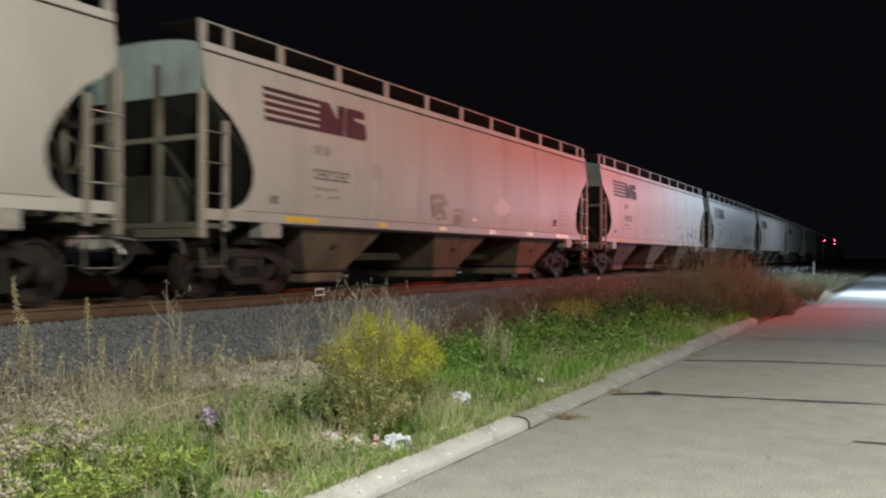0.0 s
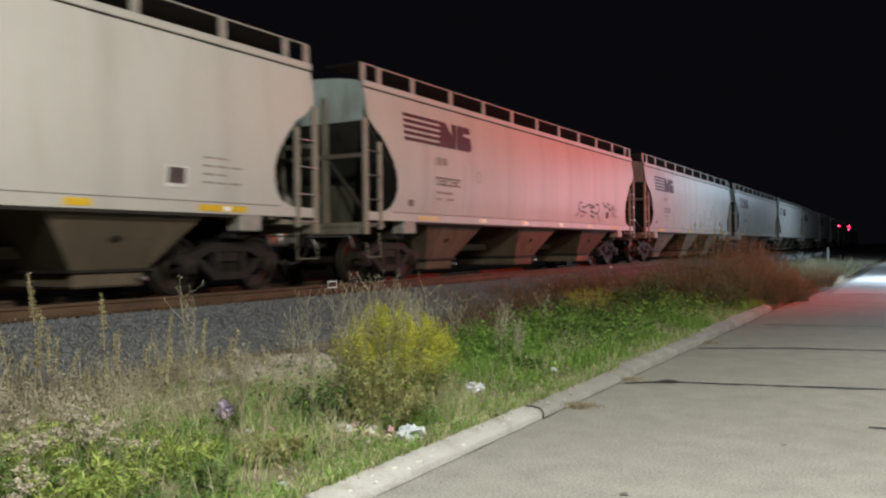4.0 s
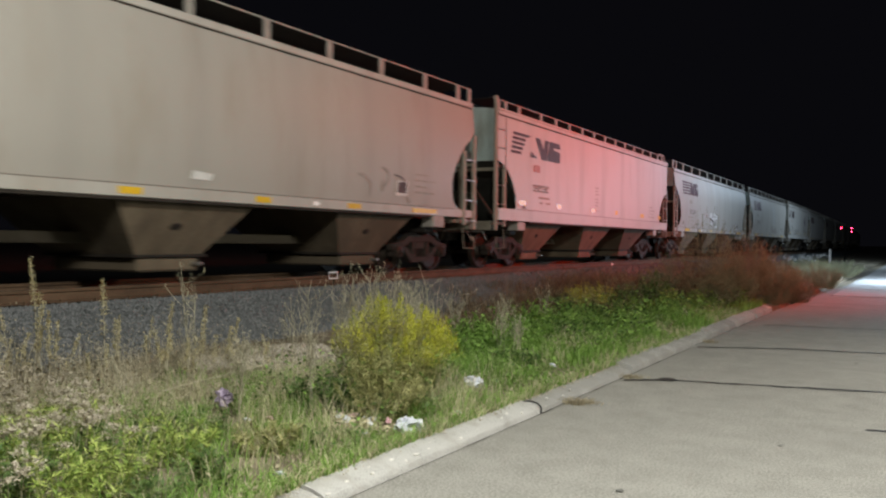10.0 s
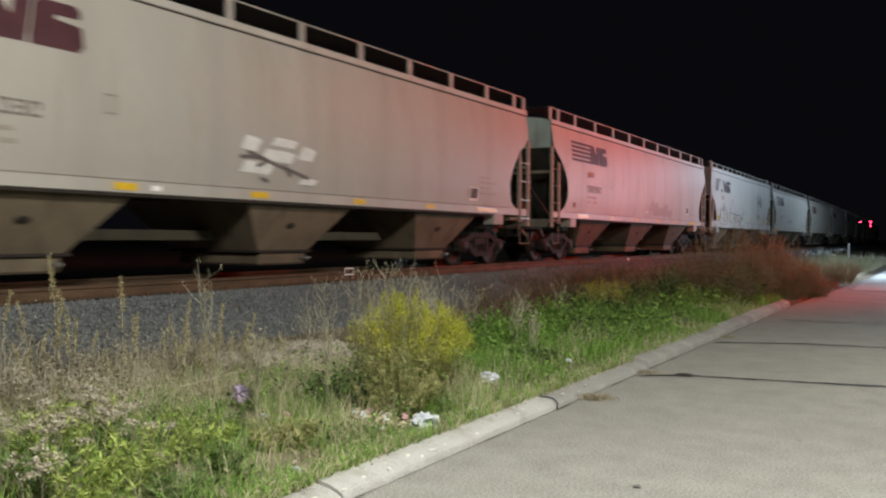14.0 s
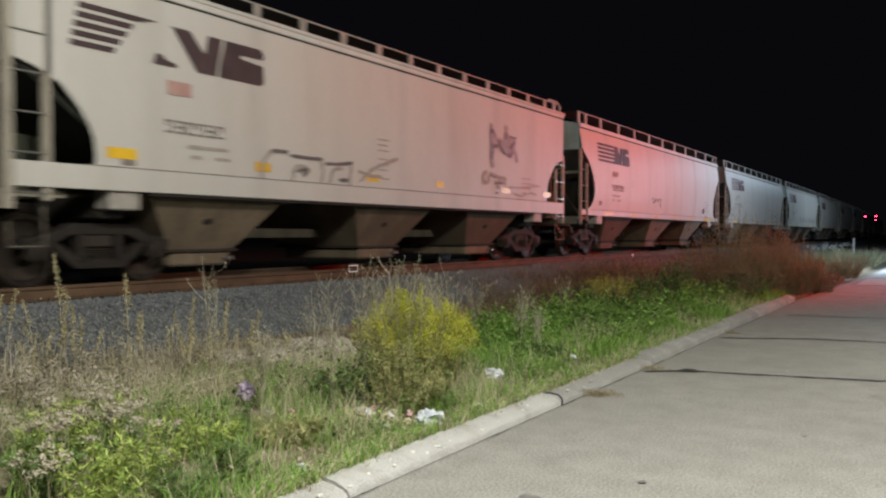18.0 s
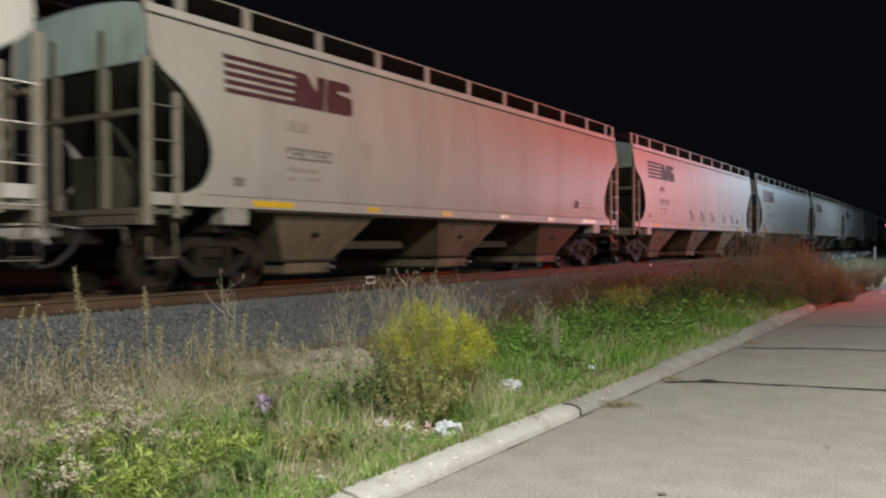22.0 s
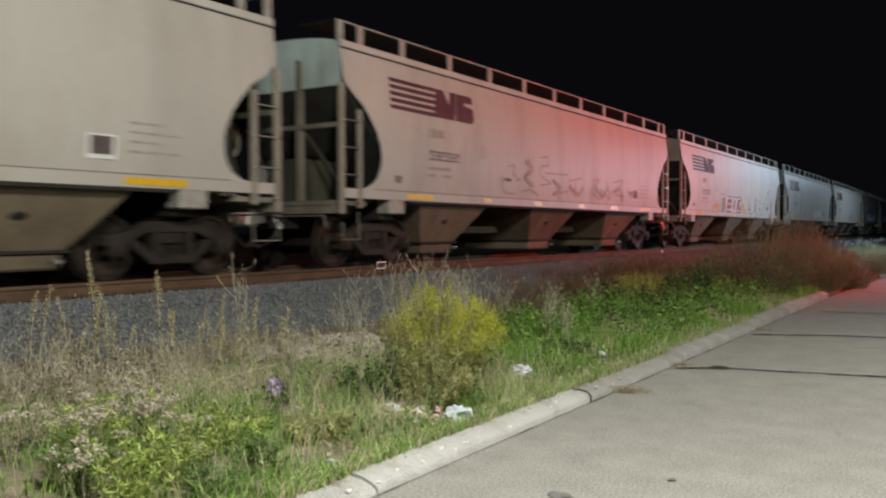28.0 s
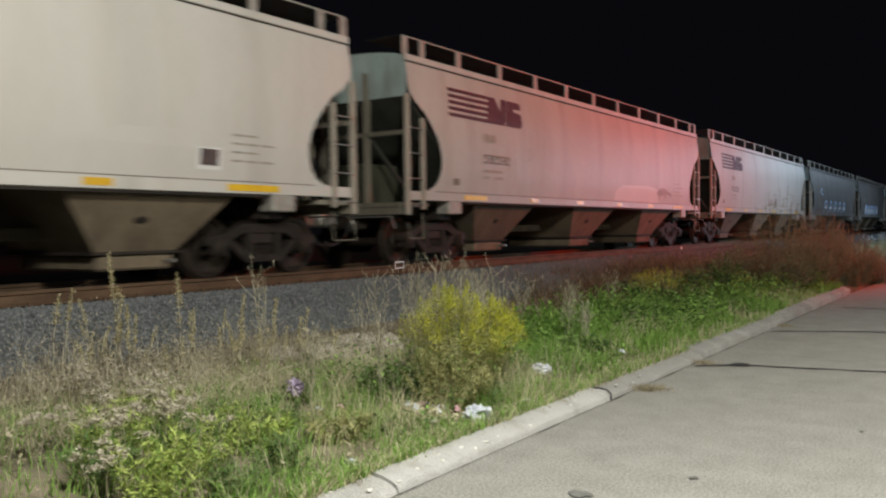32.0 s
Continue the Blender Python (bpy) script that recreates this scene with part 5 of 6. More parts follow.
    drawn(big, "round", "spray_orange", 0.2, [(4.1, 1.5), (4.5, 1.62), (4.95, 1.5)], [(4.6, 1.75), (4.95, 1.6), (5.1, 1.5)], [(8.8, 1.9), (8.95, 1.65), (9.2, 1.5)], [(9.1, 1.8), (9.3, 1.55), (9.6, 1.45)], [(7.15, 1.75), (7.0, 1.6), (6.95, 1.47)], [(5.95, 1.62), (6.15, 1.5)])
    for a, e in ((5.22, 5.42), (5.98, 6.28), (7.02, 7.3), (7.7, 7.98)):
        sprayed_block(big, "round", [(a, 1.40), (e - 0.04, 1.40), (e, 2.0), (a + 0.04, 2.02)], "dull_white", 2)
    for y0, y1, z0, z1 in ((5.2, 5.85, 1.99, 2.06), (6.35, 6.95, 1.95, 2.02), (6.42, 6.95, 1.71, 1.78), (6.38, 6.9, 1.46, 1.54), (7.2, 7.7, 1.95, 2.02), (7.3, 7.62, 1.42, 1.52), (7.95, 8.45, 1.96, 2.03), (8.25, 8.55, 1.66, 1.72), (8.1, 8.45, 1.44, 1.54)):
        sprayed_block(big, "round", [(y0, z0), (y1, z0 + 0.015), (y1 + 0.04, z1), (y0, z1 - 0.01)], "dull_white", 3)
    drawn(big, "round", "spray_dark", 0.035, [(5.2, 2.09), (5.85, 2.1)], [(6.35, 2.05), (6.98, 2.06)], [(7.15, 2.05), (7.72, 2.06)], [(7.9, 2.06), (8.45, 2.08), (8.62, 1.95)], [(5.45, 1.42), (5.46, 1.9), (5.6, 1.98)], [(5.95, 1.9), (5.92, 1.42)], layer=9)
    sprayed_block(big, "round", [(8.4, 1.92), (8.65, 1.88), (8.6, 1.74), (8.36, 1.74)], "dull_white", 3)
    # lighter patches where the lower sides were painted over
    for i, a, e, z in ((16, 9.5, 13.0, 1.9), (15, 12.0, 14.7, 2.05)):
        part("repaint_patch", decal("round", [(a, 1.40), (e, 1.40), (e - 0.1, z - 0.1), (e - 0.9, z), (a + 0.6, z - 0.05), (a + 0.1, z - 0.2)], 0.004), "paint_patch", c[i], "lighter repainted patch")
    # a cooler repainted panel over a blurred, half-scrubbed tag and a white dash
    part("repaint_patch", decal("round", [(9.42, 2.02), (10.5, 2.0), (10.46, 3.4), (9.4, 3.36)], 0.004), "paint_cool", c[8], "cooler repainted panel")
    sprayed_block(c[8], "round", [(8.32, 1.57), (8.62, 1.56), (8.64, 1.62), (8.34, 1.64)], "dull_white", 0)
    for k, (a, e, lo, hi) in enumerate(((8.75, 9.3, 1.62, 1.95), (9.15, 9.95, 1.47, 1.98), (9.8, 10.5, 1.50, 1.84), (10.4, 11.2, 1.46, 1.99), (11.05, 11.75, 1.44, 1.78))):
        m, h = (a + e) / 2, hi - lo
        sprayed_block(c[8], "round", [(a, lo + 0.3 * h), (a + 0.12, lo + 0.05 * h), (m, lo), (e - 0.15, lo + 0.08 * h), (e, lo + 0.4 * h), (e - 0.1, lo + 0.7 * h), (m + 0.12, hi), (m - 0.1, lo + 0.9 * h), (a + 0.15, lo + 0.8 * h)], "spray_smudge", k)
    drawn(c[8], "round", "spray_faint", 0.11, [(8.85, 1.9), (9.05, 1.97), (9.3, 1.85)], [(10.5, 1.55), (10.75, 1.9), (11.05, 1.85), (11.0, 1.6)], [(9.35, 1.6), (9.8, 1.56)], layer=7)
    sprayed_block(c[16], "round", [(12.75, 1.68), (13.0, 1.62), (13.5, 1.66), (13.75, 1.74), (13.6, 1.84), (13.3, 1.88), (12.95, 1.83)], "spray_grey", 0)
    drawn(c[16], "round", "spray_grey", 0.1, [(13.7, 1.72), (14.0, 1.7), (14.12, 1.62)], [(13.0, 1.64), (13.08, 1.5)], [(13.5, 1.66), (13.6, 1.56)], layer=2)
    graffiti(c[17], "round", 9.0, 10.4, 1.5, 1.9, "spray_grey", 82, 4, 0.08)
    # outlined pale blue letters low on the grey cars
    for i, first in ((18, 4.2), (19, 3.6), (20, 4.0)):
        for n in range(5):
            a = first + 1.7 * n
            drawn(c[i], "round", "spray_blue", 0.16, [(a, 1.42), (a + 0.15, 1.8), (a + 0.45, 2.06), (a + 0.9, 2.0)], [(a + 0.9, 2.08), (a + 1.1, 1.7), (a + 1.25, 1.42)])
            drawn(c[i], "round", "spray_white", 0.1, [(a + 0.3, 1.45), (a + 0.55, 1.85), (a + 0.85, 1.5)], [(a + 0.2, 1.66), (a + 1.0, 1.72)], layer=3)
    drawn(c[18], "round", "spray_blue", 0.14, [(3.0, 2.75), (3.4, 2.7), (3.2, 2.5), (3.6, 2.42)])
    tagged(c[3], "cream covered hopper car with dark scrawled graffiti")
    tagged(c[9], "pale flat-sided hopper car with red and violet graffiti")
    tagged(c[15], "cream hopper car with blocky dark and white graffiti")
    part("rust_patch", bm_disc((0.42, -0.002, 3.62), 0.30), "rust", c[5], "round rust stain")


def bm_disc(at, r):
    bm = bmesh.new()
    rng = random.Random(2)
    bm.faces.new([bm.verts.new((at[0] + r * math.cos(a) * rng.uniform(0.8, 1.1), at[1] - 0.004, at[2] + r * 0.8 * math.sin(a) * rng.uniform(0.8, 1.1))) for a in [k * math.pi / 9 for k in range(18)]])
    return bm


train()


# ---- crossing signal and post far along the track ----
def crossing_signal():
    thing = tagged(empty("crossing_signal", (-4.18, 58.0, 0.0)), "railway crossing signal with lit red lamps on a steel mast", "signal")
    part("mast", tube(bmesh.new(), [(0, 0, 0), (0, 0, 2.8)], 0.035, 10), "signal_unlit", thing)
    part("mast_base", boxes((-0.2, 0.2, -0.2, 0.2, 0, 0.35), bevel=0.03), "signal_unlit", thing)
    part("cross_arm", tube(bmesh.new(), [(-0.45, -0.06, 2.66), (0.45, -0.06, 2.66)], 0.035, 8), "signal_unlit", thing)
    for x, z, r in ((-0.22, 2.68, 0.044), (0.36, 2.69, 0.044), (0.36, 2.46, 0.038)):
        bm = lathe(bmesh.new(), [(0, 0.08), (0.02, 0.11), (0.10, 0.11), (0.12, 0.08)], 16)
        unit = part("lamp_housing", bm, "signal_unlit", thing)
        unit.location, unit.rotation_euler = (x, -0.1, z), (0, 0, -math.pi / 2)
        bm = lathe(bmesh.new(), [(0, r), (0.02, r * 0.96), (0.04, r * 0.6)], 16)
        part("lens", bm, "signal_red", unit, "lit red lens").location = (0.125, 0, 0)
    post = tagged(empty("marker_post", (-6.0, 69.0, -0.02)), "slim white marker post standing in the weeds", "post")
    part("post", boxes((-0.07, 0.07, -0.05, 0.05, 0, 1.32), bevel=0.01), "white_post", post)


crossing_signal()

# ---- plants ----
RNG = np.random.default_rng(7)


def soil_z(x, y):
    return ground_height(x) + (0.04 * noise.noise((x * 1.3, y * 1.3, 0)) if -7.4 < x < -3.3 else 0)


def mesh_from(name, verts, faces, mat):
    mesh = bpy.data.meshes.new(name)
    mesh.from_pydata(verts.tolist() if hasattr(verts, "tolist") else verts, [], faces)
    mesh.materials.append(M[mat])
    mesh.update()
    return mesh


def blade_mesh(name, base, height, width, lean, mat, rng=RNG):
    """Tapered, bent blades: base points, heights, widths and leans as arrays."""
    n = len(base)
    a, b = rng.uniform(0, 2 * np.pi, n), rng.uniform(0, 2 * np.pi, n)
    side = np.stack([np.cos(a), np.sin(a), np.zeros(n)], 1) * (width / 2)[:, None]
    over = np.stack([np.cos(b), np.sin(b), np.zeros(n)], 1) * (height * lean)[:, None]
    up = np.zeros((n, 3))
    up[:, 2] = height
    v = np.stack([base - side, base + side, base + up * 0.55 + over * 0.3 - side * 0.75, base + up * 0.55 + over * 0.3 + side * 0.75, base + up * (1 - 0.35 * lean[:, None]) + over], 1)
    i = np.arange(n) * 5
    faces = [f for k in i.tolist() for f in ((k, k + 1, k + 3, k + 2), (k + 2, k + 3, k + 4))]
    return mesh_from(name, v.reshape(-1, 3), faces, mat)


def leaf_mesh(name, at, size, mat, rng=RNG, long=2.2, droop=0.3):
    """Folded leaves of four corners at points, turned at random."""
    n = len(at)
    a, tilt = rng.uniform(0, 2 * np.pi, n), rng.uniform(-droop, 0.8, n)
    d = np.stack([np.cos(a) * np.cos(tilt), np.sin(a) * np.cos(tilt), np.sin(tilt)], 1)
    s = np.stack([-np.sin(a), np.cos(a), rng.uniform(-0.5, 0.5, n)], 1)
    size = np.asarray(size)[:, None]
    v = np.stack([at, at + d * size * long * 0.45 + s * size * 0.5, at + d * size * long, at + d * size * long * 0.45 - s * size * 0.5], 1)
    v[:, 1, 2] += size[:, 0] * 0.12
    v[:, 3, 2] += size[:, 0] * 0.12
    i = np.arange(n) * 4
    faces = [f for k in i.tolist() for f in ((k, k + 1, k + 2), (k, k + 2, k + 3))]
    return mesh_from(name, v.reshape(-1, 3), faces, mat)


CLEAR = ((-3.70, 9.15, 0.12), (-4.9, 5.0, 0.15), (-3.50, 5.60, 0.22), (-3.92, 5.45, 0.20), (-3.70, 5.42, 0.2), (-3.82, 7.38, 0.18), (-3.57, 8.9, 0.15), (-4.72, 4.86, 0.16), (-3.55, 4.13, 0.14))


def clear(p):
    """Leaves open ground about the litter and on the gravel."""
    ok = np.ones(len(p), bool)
    for x, y, r in CLEAR:
        ok &= (p[:, 0] - x) ** 2 + (p[:, 1] - y) ** 2 > r * r
    patch = ((p[:, 0] + 6.15 + 0.12 * (p[:, 1] - 7)) / 0.62) ** 2 + ((p[:, 1] - 7.0) / 1.5) ** 2
    return p[ok & ((patch > 1) | (RNG.random(len(p)) < 0.32))]


def scatter(n, x0, x1, y0, y1, keep=None, rng=RNG):
    p = np.stack([rng.uniform(x0, x1, n), rng.uniform(y0, y1, n)], 1)
    if keep:
        p = p[[bool(keep(x, y)) for x, y in p]]
    p = clear(p)
    return np.array([(x, y, soil_z(x, y) - 0.02) for x, y in p])


def clumps(n, x0, x1, y0, y1, k, spread, rng=RNG, keep=None):
    """Points gathered in tufts."""
    c = np.stack([rng.uniform(x0, x1, k), rng.uniform(y0, y1, k)], 1)
    p = c[rng.integers(0, k, n)] + rng.normal(0, spread, (n, 2))
    p = p[(p[:, 0] < -3.30) & (p[:, 0] > -8.2)]
    if keep:
        p = p[[bool(keep(x, y)) for x, y in p]]
    p = clear(p)
    return np.array([(x, y, soil_z(x, y) - 0.02) for x, y in p])


def stuff(name, mesh, label, category):
    return tagged(new(name, mesh), label, category, kind="stuff")


def u(n, a, b):
    return RNG.uniform(a, b, n)


def patchy(seed, cut, size=0.8):
    return lambda x, y: noise.noise((x * size, y * size, seed)) > cut


def lumps(p, size, seed, low, high):
    """A slow swell that makes the growth taller here and lower there."""
    return np.array([np.interp(noise.noise((x * size, y * size * 0.7, seed)), (-0.35, 0.4), (low, high)) for x, y in p[:, :2]])


def thin(p, x0, x1, y0, y1, share):
    """Drops most of the points inside a box."""
    inside = (p[:, 0] > x0) & (p[:, 0] < x1) & (p[:, 1] > y0) & (p[:, 1] < y1)
    return p[~inside | (RNG.random(len(p)) < share)]


def lawn():
    # thick green grass along the kerb
    p = np.concatenate([scatter(9500, -5.6, -3.42, 6.6, 14.0, patchy(1, -0.45)), scatter(8500, -5.6, -3.36, 13.0, 22.0, patchy(1, -0.5)), clumps(8000, -5.4, -3.5, 6.8, 15, 110, 0.13)])
    n = len(p)
    far = np.clip(p[:, 1] / 9.0, 0.7, 2.0)
    stuff("green_grass", blade_mesh("green_grass", p, u(n, 0.12, 0.30) * lumps(p, 1.1, 21, 0.45, 1.8), u(n, 0.006, 0.011) * far, u(n, 0.2, 1.2), "grass"), "lush green grass along the kerb", "grass")
    p = np.concatenate([scatter(17000, -5.7, -3.42, 6.8, 21.0, patchy(4, -0.22)), scatter(2300, -5.0, -3.4, 4.2, 7.0, patchy(4, 0.05))])
    p[:, 2] += u(len(p), 0.05, 0.32) * lumps(p, 1.1, 21, 0.6, 1.8)
    size = u(len(p), 0.016, 0.036) * np.clip(p[:, 1] / 9, 0.8, 1.5)
    stuff("broad_leaves", leaf_mesh("broad_leaves", p[::2], size[::2], "grass", RNG, 1.9), "low broad green weed leaves among the grass", "weeds")
    stuff("broad_leaves", leaf_mesh("broad_leaves", p[1::2], size[1::2], "dark_leaf", RNG, 1.9), "low broad dark green weed leaves among the grass", "weeds")
    # tan seeding stems over the green, and a dry fringe along the kerb
    p = np.concatenate([clumps(800, -5.4, -3.6, 7.0, 19, 40, 0.14), scatter(2600, -3.85, -3.32, 4.6, 20.0, patchy(14, -0.15, 1.3)), scatter(250, -5.4, -3.5, 7.0, 16.0), clumps(1000, -4.2, -3.45, 6.0, 11.5, 40, 0.11)])
    n = len(p)
    stuff("dry_grass", blade_mesh("seed_grass", p, u(n, 0.16, 0.46) * np.where(p[:, 0] > -3.7, 0.6, 1.0), u(n, 0.003, 0.006) * np.clip(p[:, 1] / 7, 1, 2.2), u(n, 0.1, 0.9), "dry"), "tan seeding grass stems over the green", "grass")
    # short tufts that hang over the back of the kerb
    p = np.array([(x, y, 0.09) for x, y in zip(RNG.uniform(-3.40, -3.272, 6500), 3.0 + 12.0 * RNG.random(6500) ** 1.5) if noise.noise((1.0, y * 1.7, 3)) > -0.35])
    stuff("dry_grass", blade_mesh("kerb_fringe", p[::2], u(len(p[::2]), 0.05, 0.17), u(len(p[::2]), 0.004, 0.008), u(len(p[::2]), 0.4, 1.6), "dry"), "dry grass hanging over the back of the kerb", "grass")
    stuff("green_grass", blade_mesh("kerb_tufts", p[1::2], u(len(p[1::2]), 0.05, 0.18), u(len(p[1::2]), 0.005, 0.010), u(len(p[1::2]), 0.4, 1.5), "grass"), "green grass tufts along the back of the kerb", "grass")
    # green shoots through the dead growth
    p = clumps(2600, -6.6, -5.0, 3.0, 7.6, 40, 0.14)
    n = len(p)
    stuff("green_grass", blade_mesh("sparse_grass", p, u(n, 0.08, 0.26), u(n, 0.004, 0.008), u(n, 0.3, 1.2), "grass"), "sparse green shoots through the dead growth", "grass")
    # mixed green and dry grass nearer
    p = np.concatenate([scatter(9000, -6.2, -3.34, 2.2, 7.0, patchy(2, -0.25)), clumps(6500, -5.8, -3.4, 2.6, 6.8, 70, 0.11)])
    p = thin(p, -5.4, -3.55, 2.0, 4.5, 0.30)
    n = len(p)
    stuff("green_grass", blade_mesh("mixed_grass", p, u(n, 0.09, 0.27) * lumps(p, 1.6, 22, 0.6, 1.3), u(n, 0.004, 0.009), u(n, 0.2, 1.3), "grass"), "patchy green grass on the verge", "grass")
    p = np.concatenate([scatter(5200, -6.4, -3.36, 2.4, 7.2, patchy(3, -0.1)), clumps(4500, -5.9, -3.6, 3.0, 7.0, 60, 0.13)])
    p = thin(p, -5.4, -3.55, 2.0, 4.4, 0.22)
    n = len(p)
    stuff("dry_grass", blade_mesh("dry_grass", p, u(n, 0.12, 0.42), u(n, 0.0025, 0.005), u(n, 0.1, 1.1), "dry"), "pale dry grass stems standing on the verge", "grass")
    # brown dead growth at the foot of the ballast
    p = np.concatenate([scatter(4200, -7.7, -5.3, 2.5, 8.0, patchy(5, -0.1, 1.6)), clumps(6500, -7.5, -5.3, 2.6, 7.6, 80, 0.15), scatter(2600, -8.0, -5.0, 8.0, 20.0, patchy(6, 0.05)), scatter(1500, -8.0, -5.6, 14.0, 34.0, patchy(6, 0.0))])
    n = len(p)
    stuff("dead_growth", blade_mesh("dead_growth", p, u(n, 0.06, 0.30), u(n, 0.003, 0.006) * np.clip(p[:, 1] / 7, 1, 2), u(n, 0.5, 1.9), "straw"), "matted grey-brown dead growth at the foot of the ballast", "weeds")
    p = np.concatenate([scatter(7600, -7.8, -5.3, 12.2, 24.0, patchy(31, -0.3, 0.7)), scatter(3600, -8.6, -7.0, 15.0, 27.0, patchy(33, -0.2, 0.7)), scatter(5000, -7.6, -5.0, 15.0, 30.0), clumps(2600, -7.2, -5.2, 11.5, 20.0, 45, 0.2)])
    n = len(p)
    stuff("dead_growth", blade_mesh("brown_growth", p, u(n, 0.14, 0.5) * lumps(p, 0.6, 41, 0.5, 1.3) * np.clip(p[:, 1] / 14, 0.6, 1.4), u(n, 0.004, 0.008) * np.clip(p[:, 1] / 10, 1, 2), u(n, 0.2, 1.2), "brown_grass"), "dark brown dead grass growing up to the ballast", "weeds")
    p = scatter(7500, -7.5, -5.0, 2.4, 7.8, patchy(5, -0.35))
    p[:, 2] += u(len(p), 0.02, 0.20)
    stuff("dead_leaves", leaf_mesh("dead_leaves", p, u(len(p), 0.010, 0.028), "dead_leaf"), "dry brown leaves and stalks on the ground", "leaves")
    p = scatter(1700, -3.70, -3.30, 3.6, 12.0)
    p[:, 2] += u(len(p), 0.03, 0.10)
    stuff("dead_leaves", leaf_mesh("kerb_leaves", p, u(len(p), 0.010, 0.030), "dead_leaf"), "small dry leaves gathered behind the kerb", "leaves")
    # fallen leaves on the open patch round the litter
    q = np.stack([RNG.normal(-3.82, 0.20, 330), RNG.normal(5.48, 0.15, 330)], 1)
    q = np.array([(x, y, soil_z(x, y) + RNG.uniform(0.0, 0.05)) for x, y in q if x < -3.34])
    stuff("dead_leaves", leaf_mesh("patch_leaves", q, u(len(q), 0.014, 0.036), "dry", RNG, 1.7, 0.4), "pale fallen leaves lying round the litter", "leaves")
    # tangled grey-brown stalks in front of the ballast
    p = np.concatenate([clumps(700, -7.5, -5.4, 3.2, 6.9, 50, 0.16), scatter(260, -7.6, -5.4, 3.0, 7.4), scatter(90, -6.6, -4.9, 7.4, 12.0)])
    n = len(p)
    h = u(n, 0.2, 0.72) * lumps(p, 1.8, 23, 0.5, 1.3)
    stuff("dry_stalks", blade_mesh("dry_stalks", p, h, u(n, 0.003, 0.006), u(n, 0.1, 0.8), "straw"), "thin dry tangled stalks standing before the ballast", "weeds")
    k = RNG.integers(0, n, 12500)
    q = p[k] + np.stack([RNG.normal(0, 0.06, 12500), RNG.normal(0, 0.06, 12500), h[k] * RNG.random(12500) ** 0.8], 1)
    stuff("curled_leaves", leaf_mesh("curled_leaves", q, u(12500, 0.006, 0.014), "dead_leaf", RNG, 2.4, 0.8), "curled brown leaves on the dry stalks", "leaves")
    # dark low leaves between the tufts
    p = scatter(3200, -5.0, -3.5, 4.6, 7.6, patchy(9, 0.0))
    p[:, 2] += u(len(p), 0.02, 0.20)
    stuff("dark_leaves", leaf_mesh("dark_leaves", p, u(len(p), 0.018, 0.036), "dark_leaf"), "dark green leaves low among the grass", "weeds")


def stones():
    rng = np.random.default_rng(4)

    def pile(name, n, x0, x1, y0, y1, size, mat, height, label, category, keep=None):
        base = np.array([(0, 0, 1), (0.94, 0, -0.2), (-0.45, 0.85, -0.25), (-0.5, -0.8, -0.2), (0.3, 0.5, 0.5), (0.2, -0.6, 0.45)], float)
        faces0 = ((0, 1, 4), (0, 4, 2), (0, 2, 3), (0, 3, 5), (0, 5, 1), (1, 2, 4), (2, 1, 3), (3, 1, 5))
        p = np.stack([rng.uniform(x0, x1, n), rng.uniform(y0, y1, n)], 1)
        if keep:
            p = p[[bool(keep(x, y)) for x, y in p]]
        n = len(p)
        v = base[None] * rng.uniform(0.6, 1.3, (n, 6, 1)) * rng.uniform(0.7, 1.3, (n, 1, 3)) * rng.uniform(size[0], size[1], (n, 1, 1))
        a = rng.uniform(0, 6.28, n)
        c, s = np.cos(a)[:, None], np.sin(a)[:, None]
        v = np.stack([v[..., 0] * c - v[..., 1] * s, v[..., 0] * s + v[..., 1] * c, v[..., 2]], -1)
        z = np.array([height(x, y) for x, y in p])
        v += np.stack([p[:, 0] + np.array([bend(y) for y in p[:, 1]]), p[:, 1], z], 1)[:, None]
        faces = [tuple(k * 6 + i for i in f) for k in range(n) for f in faces0]
        stuff(name, mesh_from(name, v.reshape(-1, 3), faces, mat), label, category)

    def bed_z(x, y):
        d = x - TRACK_X
        return float(np.interp(d, (-1.3, 0, 1.3, 1.62, 2.35, 3.1, 3.35), (0.735, 0.74, 0.735, 0.70, 0.45, 0.22, 0.16))) + 0.005

    pile("ballast_stones", 42000, -9.7, -7.35, 2.0, 20.0, (0.012, 0.028), "ballast", bed_z, "loose grey crushed stones of the ballast shoulder", "ballast")
    pile("ballast_stones", 9000, -9.7, -7.4, 20.0, 48.0, (0.03, 0.06), "ballast", bed_z, "grey crushed stones of the ballast further along", "ballast")
    pile("tan_gravel", 9000, -7.2, -5.2, 5.0, 9.0, (0.010, 0.034), "gravel", lambda x, y: soil_z(x, y) + 0.015, "tan gravel and crumbs of earth beside the ballast", "gravel", lambda x, y: noise.noise((x * 0.9, y * 0.6, 12)) > -0.15)
    pile("tan_gravel", 1500, -3.34, -3.22, 3.0, 20.0, (0.004, 0.012), "gravel", lambda x, y: 0.09, "crumbs of earth lying behind the kerb", "gravel")


